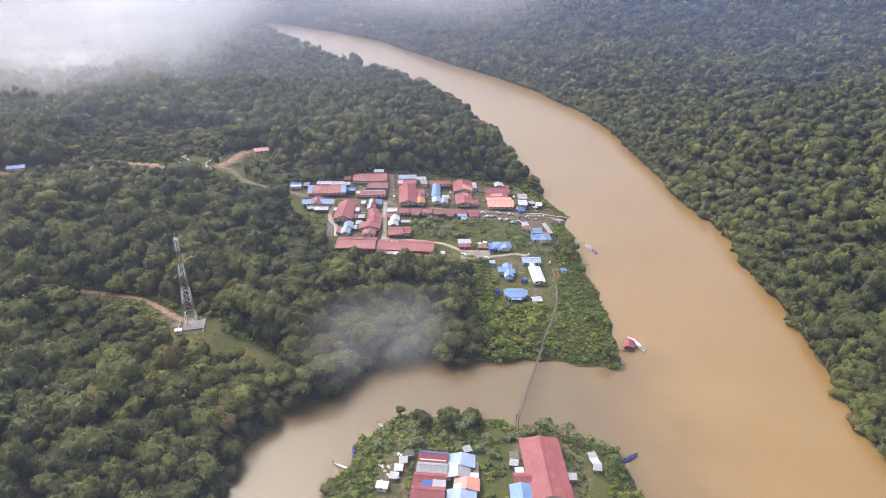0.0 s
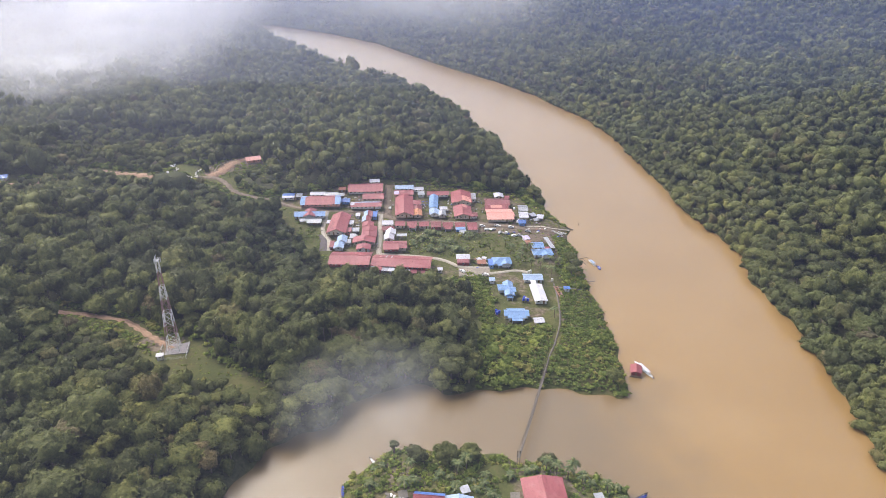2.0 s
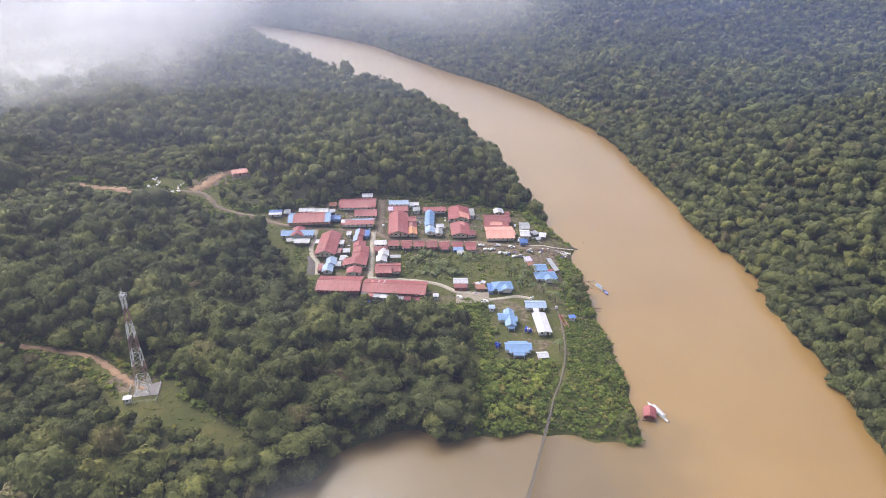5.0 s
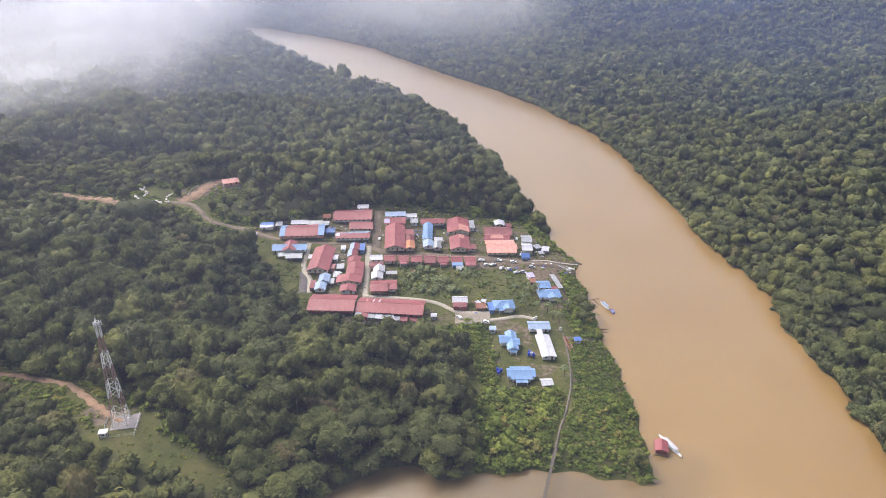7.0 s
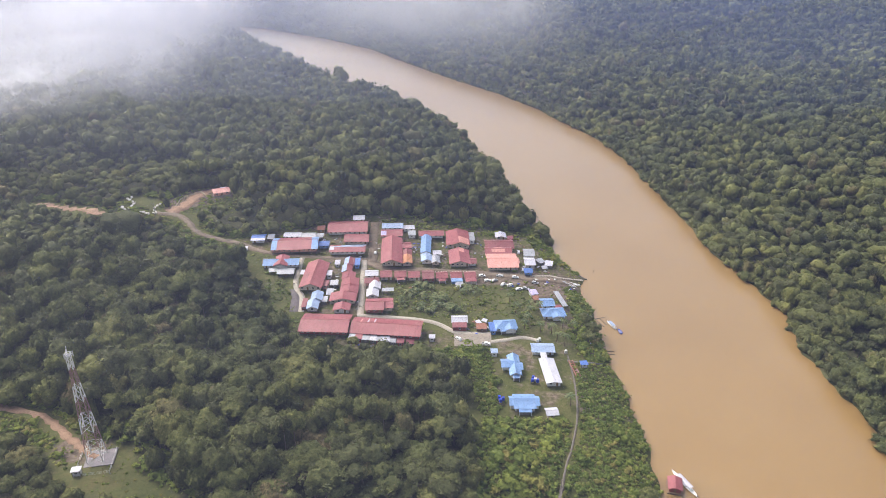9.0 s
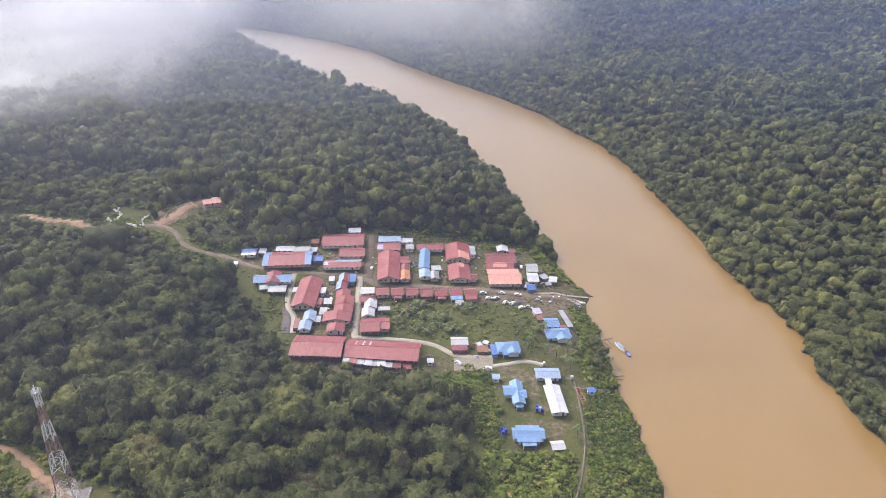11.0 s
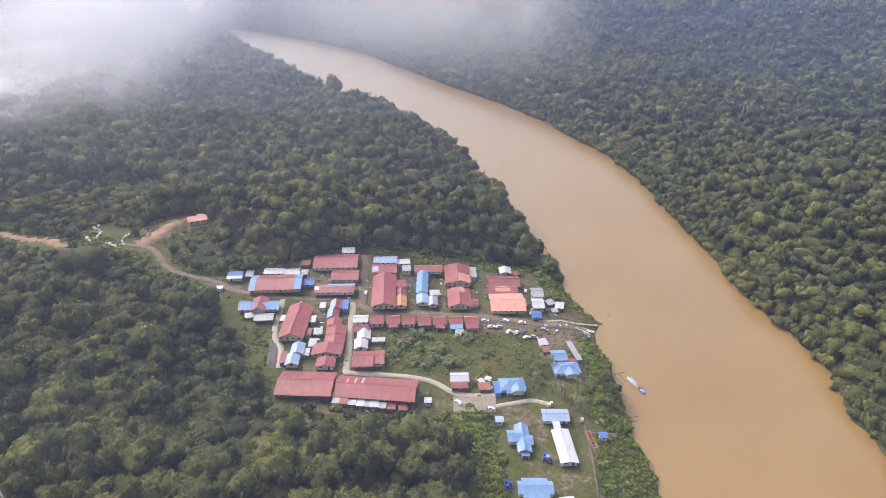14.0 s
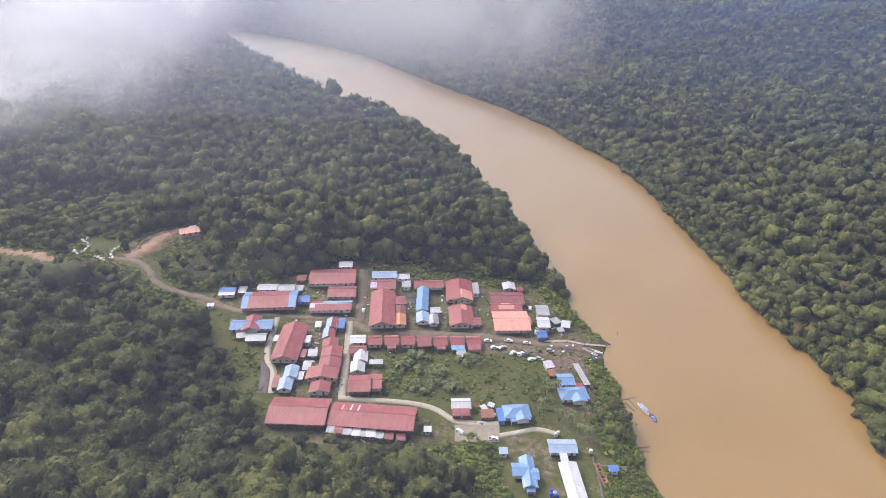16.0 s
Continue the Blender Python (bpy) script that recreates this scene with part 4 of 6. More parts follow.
eb = house(64.8, 418.0, 12.6, 8.6, 5, BLUE, WHITE_WALL, "light blue-roofed house among palms", rise=1.4, shape="hip")
part("wing_roof", gable_roof(6.0, 6.4, 3.1, 1.0, 0.4, "y", x=1.6, y=-3.4), BLUE, eb)
part("wing_wall", box(5.4, 6.0, 2.4, 1.6, -3.2, 0.7), WHITE_WALL, eb)
shed(68.6, 424.2, 3.6, 3.4, 5, RED, "small red lean-to beside the blue-roofed house", 2.6, 0.2, RED_WALL)
shed(71.5, 434.3, 2.7, 17.0, 10, ZINC, "long narrow grey boat shelter", 2.2, 0.12, category="boat shelter", name="boat_shelter")
shed(56.7, 441.4, 4.2, 5.4, 14, PURPLE, "lilac-roofed stall on the track", 2.1, 0.3, WHITE_WALL, "stall", name="stall")
shed(57.4, 434.6, 3.6, 4.6, 8, RUST, "brown shed beside the track", 2.0, 0.3, TIMBER)
sch = house(54.3, 382.6, 11.2, 7.4, 0, PALE_BLUE, WHITE_WALL, "pale blue-roofed school building", rise=0.9, category="school building", group="school")
house(55.4, 363.2, 6.9, 19.5, 3.5, WHITE, WHITE_WALL, "long white-roofed classroom block", axis="y", rise=0.55, category="school building", group="school", over=0.7)
shed(54.0, 376.0, 2.8, 6.6, 2, WHITE, "covered walkway between school buildings", 2.7, 0.05, category="walkway", name="walkway")
cross = house(38.5, 367.6, 5.2, 16, 1, BLUE, WHITE_WALL, "cross-shaped light blue-roofed house on the lawn", axis="y", rise=1.2, group="school", porch=True)
part("wing_roof", gable_roof(6.4, 6.4, 3.0, 1.1, 0.4, "x", x=-3.0, y=1.0), BLUE, cross)
part("wing_wall", box(6.0, 5.8, 2.3, -2.8, 1.0, 0.7), WHITE_WALL, cross)
part("wing_roof", gable_roof(3.0, 5.4, 3.0, 0.9, 0.3, "x", x=2.2, y=-1.5), BLUE, cross)
bigb = house(40.4, 339.8, 9.4, 9.6, 0, BLUE, WHITE_WALL, "light blue-roofed house with stepped ends on the lawn", rise=1.2, group="school", porch=True)
part("wing_roof", gable_roof(13.2, 6.2, 2.9, 1.25, 0.3, "x"), BLUE, bigb)
part("wing_wall", box(12.6, 5.6, 2.1, 0, 0, 0.7), WHITE_WALL, bigb)
house(51.9, 333.0, 5.0, 4.6, 6, WHITE, CREAM_WALL, "little white-roofed house on the lawn", rise=0.6, eave=2.7)
shed(29.5, 379.6, 3.3, 3.6, 0, PALE_BLUE, "little pale blue hut beside the square", 2.4, 0.15, WHITE_WALL, "hut", name="hut")
house(-159.5, 558.0, 11.5, 9.0, 24, SALMON, PINK_WALL, "salmon-roofed house on the clay clearing", rise=1.5, floor=0.2)
shed(-160.0, 565.5, 4.0, 3.0, 24, WHITE, "white lean-to beside the salmon-roofed house", 2.2, 0.2, WHITE_WALL)
house(-342, 508.5, 12.5, 8.5, 20, DEEP_BLUE, WHITE_WALL, "blue-roofed house alone on the hillside", rise=1.3)
strip("house_yard", [(-352, 500), (-342, 500), (-326, 503), (-310, 510)], 7, CLAY, "bare clay yard before the blue-roofed house", 0.15, 1.5)
# houses on the spit
house(-4.6, 206.3, 11.0, 5.6, -6, RED, WHITE_WALL, "red-roofed longhouse unit with a blue edge sheet", rise=1.5, patches=[(1, 0.0, 1.0, 0.0, 0.9, DEEP_BLUE)], group="spit houses")
house(-5.0, 200.2, 11.4, 5.0, -6, ZINC, WHITE_WALL, "pale sheet-roofed longhouse unit", rise=1.1, group="spit houses")
house(-5.8, 194.0, 12.0, 6.4, -5, RED, WHITE_WALL, "red-roofed longhouse unit with blue and white sheets", rise=1.4, patches=[(-1, 0.28, 0.6, 0.0, 0.6, DEEP_BLUE), (-1, 0.6, 1.0, 0.0, 0.7, WHITE)], group="spit houses")
house(-6.4, 187.0, 12.2, 6.6, -5, RED, WHITE_WALL, "red-roofed longhouse unit with white walls", rise=1.4, group="spit houses")
house(6.6, 204.2, 10.0, 6.4, -3, PALE_BLUE, WHITE_WALL, "pale zinc-roofed longhouse unit", axis="y", rise=1.1, group="spit houses")
house(5.0, 198.0, 9.0, 5.6, -3, ZINC, WHITE_WALL, "grey zinc-roofed longhouse unit", axis="y", rise=1.1, group="spit houses")
house(8.3, 191.6, 9.2, 5.6, -3, SALMON, WHITE_WALL, "salmon-roofed longhouse unit with white sheets", axis="y", rise=1.2, patches=[(1, 0.0, 0.5, 0.0, 0.6, WHITE)], group="spit houses")
house(6.2, 185.6, 10.5, 5.8, -3, PALE_BLUE, WHITE_WALL, "pale sheet-roofed longhouse unit", axis="y", rise=1.1, group="spit houses")
shed(11.4, 195.6, 3.0, 4.0, -3, WHITE, "white sheet lean-to beside the longhouse", 2.6, 0.2, WHITE_WALL)
shed(12.2, 201.0, 1.6, 6.0, -3, OLD_TIMBER, "timber drying platform beside the longhouse", 2.0, 0.1)
house(39.3, 201.0, 15.5, 32, 2.5, RED, WHITE_WALL, "large red-roofed longhouse with white walls", axis="y", rise=1.3, category="longhouse", group="spit houses")
house(28.9, 187.6, 8.2, 7.6, 0, BLUE, WHITE_WALL, "light blue-roofed house beside the longhouse", axis="y", rise=1.2, group="spit houses")
house(29.8, 195.0, 6.2, 5.4, 0, RED, WHITE_WALL, "small red-roofed house beside the longhouse", rise=1.0, eave=2.8, group="spit houses")
shed(-23.9, 191.4, 4.4, 3.4, -9, WHITE, "white sheet shed on the spit", 2.2, 0.2, WHITE_WALL)
for i, (x, y, mat) in enumerate([(-19.8, 196.6, ZINC), (-18.2, 200.8, WHITE), (-16.6, 205.0, ZINC), (-14.4, 209.0, OLD_TIMBER), (9.0, 212.0, ZINC), (27.4, 204.2, ZINC), (27.8, 208.8, OLD_TIMBER), (29.2, 199.6, WHITE), (59.6, 209.2, ZINC), (60.2, 206.0, WHITE), (60.4, 202.6, ZINC), (49.4, 196.8, ZINC)]):
    shed(x, y, 3.2, 3.2, -9 + 7 * (i % 5), mat, "small patched shed of grey boards and sheets", 1.9 + 0.1 * (i % 3), 0.3, OLD_TIMBER if i % 2 else None, group="spit sheds")

# ---- radio tower ----
tz = ground_z(-130.5, 300)
TX, TY, TALL = -133.0, 299.5, 53.0
tower = thing("radio_tower", pose(TX, TY, tz, 0, 0, 12), "tall red and white steel lattice radio tower on a concrete pad", "radio tower")
part("base_slab", box(11.0, 9.5, 0.7, 1.4, 0, -0.4, 0.05), ASPHALT_PAD, tower)


def half_at(h):
    return 2.9 - 2.15 * min(h / 42.0, 1.0)


BANDS = 7
for b in range(BANDS):
    lo, hi = 0.3 + (TALL - 3) * b / BANDS, 0.3 + (TALL - 3) * (b + 1) / BANDS
    mat = STEEL_WHITE if b % 2 == 0 else STEEL_RED
    ring = bmesh.new()
    q = half_at(hi)
    for (ax, ay), (bx, by) in (((-1, -1), (1, -1)), ((1, -1), (1, 1)), ((1, 1), (-1, 1)), ((-1, 1), (-1, -1))):
        bar((ax * q, ay * q, hi), (bx * q, by * q, hi), 0.09, 4, bm=ring)
    sec = part("mast_section", ring, mat, tower, "white painted section" if b % 2 == 0 else "red painted section")
    for sx in (-1, 1):
        for sy in (-1, 1):
            part("leg", bar((sx * half_at(lo), sy * half_at(lo), lo), (sx * q, sy * q, hi), 0.2, 6, 0.17), mat, sec)
    mid = (lo + hi) / 2
    for u, v in ((lo, mid), (mid, hi)):
        p0, p1 = half_at(u), half_at(v)
        for (ax, ay), (bx, by) in (((-1, -1), (1, -1)), ((1, -1), (1, 1)), ((1, 1), (-1, 1)), ((-1, 1), (-1, -1))):
            br = bar((ax * p0, ay * p0, u), (bx * p1, by * p1, v), 0.09, 4)
            bar((bx * p0, by * p0, u), (ax * p1, ay * p1, v), 0.09, 4, bm=br)
            part("cross_brace", br, mat, sec)
part("platform", box(2.2, 2.2, 0.15, 0, 0, TALL - 4), ZINC, tower)
for a in range(3):
    c, s = math.cos(a * 2.094), math.sin(a * 2.094)
    part("antenna_panel", box(0.35, 0.2, 2.3, 1.7 * c, 1.7 * s, TALL - 4.5, 0.03), WHITE_WALL, tower, "white antenna panel")
    part("antenna_arm", bar((0, 0, TALL - 3.2), (1.7 * c, 1.7 * s, TALL - 3.2), 0.06, 4), STEEL_WHITE, tower)
for h, a in ((30, 0.4), (33, 3.4)):
    dish = bmesh.new()
    bmesh.ops.create_cone(dish, cap_ends=True, segments=16, radius1=0.7, radius2=0.35, depth=0.4, matrix=Matrix.Translation((1.5 * math.cos(a), 1.5 * math.sin(a), h)) @ Matrix.Rotation(a, 4, "Z") @ Matrix.Rotation(-math.pi / 2, 4, "Y"))
    part("dish_antenna", dish, WHITE_WALL, tower, "white drum dish")
part("lightning_rod", bar((0, 0, TALL - 3), (0, 0, TALL), 0.05, 4), STEEL_WHITE, tower)
shed(TX - 3.6, TY - 8.6, 3.2, 2.6, 12, WHITE, "white equipment cabin beside the radio tower", 2.4, 0.1, WHITE_WALL, "cabin", name="equipment_cabin")
fence = thing("wire_fence", pose(TX + 0.8, TY - 2.4, tz, 0, 0, 12), "low steel fence round the tower pad", "fence")
for i in range(5):
    for sx, sy in ((-6.4, -7 + 3.2 * i), (6.4, -7 + 3.2 * i)):
        part("fence_post", post_mesh(2.2, STEEL_WHITE), None, fence, at=Matrix.Translation((sx, sy, -0.5)))
for h in (0.6, 1.1, 1.6):
    for sx in (-6.4, 6.4):
        part("fence_rail", bar((sx, -7.1, h), (sx, 6, h), 0.03, 4), STEEL_WHITE, fence)
    part("fence_rail", bar((-6.4, -7, h), (6.4, -7, h), 0.03, 4), STEEL_WHITE, fence)

# ---- footbridge over the creek ----
A, B = Vector((31.5, 232, 4.6)), Vector((50.3, 291.5, 5.2))
bridge = thing("suspension_footbridge", Matrix.Translation(A), "narrow grey timber suspension footbridge over the creek", "footbridge")
run = B - A
side = Vector((-run.y, run.x, 0)).normalized() * 0.55
N = 30


def deck_at(k):
    u = k / N
    return run * u + Vector((0, 0, -1.6 * 4 * u * (1 - u) * 0.55))


def cable_at(k):
    u = k / N
    return run * u + Vector((0, 0, 3.4 - 3.0 * 4 * u * (1 - u)))


plank_bm = box(1.1, (run.length / N) * 0.3, 0.07)
plank_me = bpy.data.meshes.new("deck_plank")
plank_bm.to_mesh(plank_me)
plank_bm.free()
plank_me.materials.append(DARK_TIMBER)
for k in range(N * 3):
    p, q = deck_at(k / 3), deck_at(k / 3 + 0.3)
    part("deck_plank", plank_me, None, bridge, at=Matrix.Translation(p) @ (q - p).to_track_quat("Y", "Z").to_matrix().to_4x4())
for s in (-1, 1):
    cable, rail, beam = bmesh.new(), bmesh.new(), bmesh.new()
    for k in range(N):
        bar(cable_at(k) + side * s, cable_at(k + 1) + side * s, 0.05, 4, bm=cable)
        bar(deck_at(k) + side * s + Vector((0, 0, 1.0)), deck_at(k + 1) + side * s + Vector((0, 0, 1.0)), 0.035, 4, bm=rail)
        bar(deck_at(k) + side * s * 0.8 - Vector((0, 0, 0.08)), deck_at(k + 1) + side * s * 0.8 - Vector((0, 0, 0.08)), 0.07, 4, bm=beam)
    part("cable", cable, DARK_TIMBER, bridge)
    part("handrail", rail, DARK_TIMBER, bridge)
    part("deck_beam", beam, DARK_TIMBER, bridge)
    for k in range(1, N):
        part("hanger", bar(deck_at(k) + side * s, cable_at(k) + side * s, 0.03, 4), DARK_TIMBER, bridge)
    for end in (Vector(), run):
        part("tower_post", bar(end + side * s - Vector((0, 0, 6)), end + side * s + Vector((0, 0, 3.6)), 0.13, 8), DARK_TIMBER, bridge)
for end in (Vector(), run):
    part("tower_beam", bar(end - side * 1.3 + Vector((0, 0, 3.4)), end + side * 1.3 + Vector((0, 0, 3.4)), 0.1, 6), DARK_TIMBER, bridge)

# ---- jetty, boats, landing ----
jetty = thing("jetty", pose(57.5, 464.6, 0), "pale timber jetty on stilts reaching into the river", "jetty")
legs = [(0, 0, 5.6), (12.8, 1.6, 5.0), (20.2, 0.4, 4.0), (27.5, 1.4, 2.6), (33.5, 2.4, 1.6)]
for (ax, ay, az), (bx, by, bz) in zip(legs, legs[1:]):
    d = Vector((bx - ax, by - ay, 0)).normalized()
    s = Vector((-d.y, d.x, 0)) * 0.8
    part("deck", slab([Vector((ax, ay, az)) - s, Vector((bx, by, bz)) - s, Vector((bx, by, bz)) + s, Vector((ax, ay, az)) + s], 0.12), plain("pale_timber", (0.45, 0.4, 0.33), 0.85), jetty)
    for k in (0.15, 0.55, 0.95):
        for sg in (-1, 1):
            p = Vector((ax, ay, az)).lerp(Vector((bx, by, bz)), k) + s * sg * 0.95
            part("pile", bar((p.x, p.y, -3), (p.x, p.y, p.z + 0.5), 0.1, 6), OLD_TIMBER, jetty)
    for sg in (-1, 1):
        part("handrail", bar(Vector((ax, ay, az + 0.9)) + s * sg, Vector((bx, by, bz + 0.9)) + s * sg, 0.05, 4), OLD_TIMBER, jetty)
pile = thing("mooring_pile", pose(100, 479.5, 0), "single timber mooring pile standing in the river", "pile")
part("pile", bar((0, 0, -4), (0, 0, 2.2), 0.18, 8, 0.15), OLD_TIMBER, pile)


def longboat(x, y, yaw, length, beam, mat, label, z=0.0, cover=None, inner=None, name="longboat"):
    """A slim open hull with thwarts; cover: a sheet canopy over its middle."""
    ob = thing(name, pose(x, y, z, 0, 0, yaw), label, "boat", "boats")
    secs, verts, faces = 15, [], []
    for i in range(secs):
        u = i / (secs - 1) * 2 - 1
        half = beam / 2 * (1 - abs(u) ** 3.2) + 0.05
        lift = 0.35 * abs(u) ** 3
        for p, h in ((-half, 0.55 + lift), (-half * 0.75, 0.05 + lift), (0, -0.1 + lift), (half * 0.75, 0.05 + lift), (half, 0.55 + lift), (half * 0.88, 0.55 + lift), (half * 0.62, 0.16 + lift), (-half * 0.62, 0.16 + lift), (-half * 0.88, 0.55 + lift)):
            verts.append((u * length / 2, p, h))
    for i in range(secs - 1):
        for k in range(9):
            faces.append((9 * i + k, 9 * i + (k + 1) % 9, 9 * i + 9 + (k + 1) % 9, 9 * i + 9 + k))
    faces += [tuple(range(9))[::-1], tuple(range(9 * secs - 9, 9 * secs))]
    part("hull", solid(verts, faces), mat, ob)
    for u in (-0.55, -0.2, 0.15, 0.5):
        part("thwart", box(0.25, beam * 0.85 * (1 - abs(u) ** 3.2), 0.06, u * length / 2, 0, 0.42), inner or OLD_TIMBER, ob)
    part("engine", box(0.45, 0.35, 0.8, -length / 2 + 0.1, 0, 0.5, 0.06), CAR_DARK, ob)
    if cover:
        l = length * 0.5
        part("canopy", gable_roof(l, beam * 0.95, 1.7, 0.25, 0.1, "x"), cover, ob)
        for sx in (-1, 0, 1):
            for sy in (-1, 1):
                part("canopy_post", bar((sx * l * 0.45, sy * beam * 0.4, 0.4), (sx * l * 0.45, sy * beam * 0.4, 1.75), 0.04, 4), WHITE_WALL, ob)
    return ob


raft = thing("houseboat", pose(96.2, 296.6, 0, 0, 0, -14) @ Matrix.Scale(0.86, 4), "floating red hut with a red roof on a log raft", "houseboat")
for k in range(6):
    part("float_log", bar((-3.0 + 1.2 * k, -4.6, 0.05), (-3.0 + 1.2 * k, 4.6, 0.05), 0.42, 8), OLD_TIMBER, raft)
part("deck", box(7.2, 9.0, 0.12, 0, 0, 0.42), TIMBER, raft)
part("wall", box(5.2, 7.0, 2.3, 0, 0, 0.54), RED_WALL, raft)
part("roof", gable_roof(5.4, 7.2, 2.75, 1.1, 0.6, "y"), RED, raft)
for sx, r in ((-2.62, -90), (2.62, 90)):
    for off in (-1.8, 1.8):
        add_window(raft, 1.0, 0.9, pose(sx, off, 1.4, 0, 0, r))
part("door", box(0.9, 0.08, 1.9, 0, -3.53, 0.56), TIMBER, raft)
longboat(100.8, 298.6, 112, 15.5, 2.0, CAR_WHITE, "long white passenger boat with a white canopy beside the houseboat", cover=WHITE)
longboat(98.0, 416.4, 110, 10.0, 1.7, CAR_WHITE, "white and blue longboat moored off the bank", cover=PALE_BLUE)
longboat(101.2, 410.0, 100, 5.0, 2.0, BLUE_PLASTIC, "small blue boat with a white deck", inner=CAR_WHITE)
longboat(91.5, 473.0, 128, 8.5, 1.3, OLD_TIMBER, "brown dugout boat near the jetty")
longboat(83.8, 460.0, 150, 9.0, 1.6, CAR_WHITE, "white boat drawn up at the landing", z=ground_z(83.8, 460))
longboat(81.5, 457.2, 140, 8.0, 1.4, WHITE_WALL, "pale boat drawn up at the landing", z=ground_z(81.5, 457.2))
longboat(84.6, 387.0, 112, 7.5, 1.1, OLD_TIMBER, "brown dugout boat at the bank", z=0.2)
longboat(-27.0, 231.8, -52, 9.5, 1.1, CAR_WHITE, "slim white longboat nosed into the spit", z=0.1)
longboat(-24.2, 234.6, 62, 8.0, 1.0, OLD_TIMBER, "slim grey longboat nosed into the spit", z=0.1)
longboat(-42.6, 209.2, -28, 8.5, 1.0, CAR_WHITE, "slim white longboat beside the grassy bank", z=0.05)
longboat(-38.6, 217.0, 98, 7.0, 1.0, BLUE_PLASTIC, "slim blue longboat beside the grassy bank", z=0.05)
longboat(76.5, 214.0, 30, 8.5, 1.1, BLUE_PLASTIC, "slim blue longboat beside the spit", z=0.05)
longboat(77.4, 215.4, 28, 7.5, 1.0, OLD_TIMBER, "slim dark longboat beside the spit", z=0.05)
for i, (x, y, yaw, l) in enumerate([(93.0, 424.5, 20, 9), (94.0, 421.0, 110, 8), (92.2, 418.6, 115, 7), (88.6, 390.6, 3, 9), (89.4, 388.6, -4, 8), (91.0, 391.2, 10, 7), (74.0, 390.8, -3, 5.5), (72.5, 461.8, 12, 5), (77.0, 463.2, -8, 4)]):
    lg = thing("driftwood_log", pose(x, y, max(0.05, ground_z(x, y)) + 0.1, 0, 0, yaw), "grey floating log by the bank", "log", "logs")
    part("log", bar((-l / 2, 0, 0), (l / 2, 0, 0.05), 0.2, 7, 0.13), OLD_TIMBER, lg)
    part("branch", bar((l * 0.1, 0, 0), (l * 0.22, 0.7, 0.35), 0.07, 5, 0.03), OLD_TIMBER, lg)
frame_deck = thing("rusty_pontoon_frame", pose(68.4, 369.0, ground_z(68.4, 369) + 0.2, 0, 0, 8), "rust-brown steel frame lying on the grass", "frame")
for sx in (-1.0, 1.0):
    part("side_beam", box(0.5, 13.4, 0.4, sx, 0, 0), RUST, frame_deck)
for k in range(7):
    part("cross_beam", box(1.6, 0.5, 0.3, 0, -6 + 2 * k, 0.05), RUST, frame_deck)
shed(73.4, 371.4, 3.4, 3.0, 5, DEEP_BLUE, "small blue-roofed hut by the boardwalk", 2.2, 0.2, WHITE_WALL, "hut", name="hut")
strip("plank_walk", [(66, 375.2), (74, 374.6), (84, 376)], 0.9, OLD_TIMBER, "thin plank walk towards the river bank", 0.35, category="path")
for i, (x, y) in enumerate([(29.6, 343.5), (31.2, 342.6), (29.9, 341.2), (46.2, 356.6), (47.6, 357.2), (46.8, 358.6), (48.6, 356.2), (52.8, 390.4), (54.0, 391.6), (66.0, 381)]):
    tank = thing("water_tank", pose(x, y, ground_z(x, y)), "blue plastic rain water tank on a timber stand" if i < 7 else "white plastic rain water tank on a timber stand", "water tank", "water tanks")
    t = bmesh.new()
    bmesh.ops.create_cone(t, cap_ends=True, segments=16, radius1=0.75, radius2=0.7, depth=1.5, matrix=Matrix.Translation((0, 0, 1.95)))
    part("tank", t, BLUE_PLASTIC if i < 7 and i != 4 else WHITE_WALL, tank)
    part("lid", bar((0, 0, 2.7), (0, 0, 2.85), 0.3, 12), BLUE_PLASTIC if i < 7 else WHITE_WALL, tank)
    for sx in (-0.6, 0.6):
        for sy in (-0.6, 0.6):
            part("stand_leg", post_mesh(1.6), None, tank, at=Matrix.Translation((sx, sy, -0.5)))
    part("stand_top", box(1.6, 1.6, 0.1, 0, 0, 1.1), OLD_TIMBER, tank)


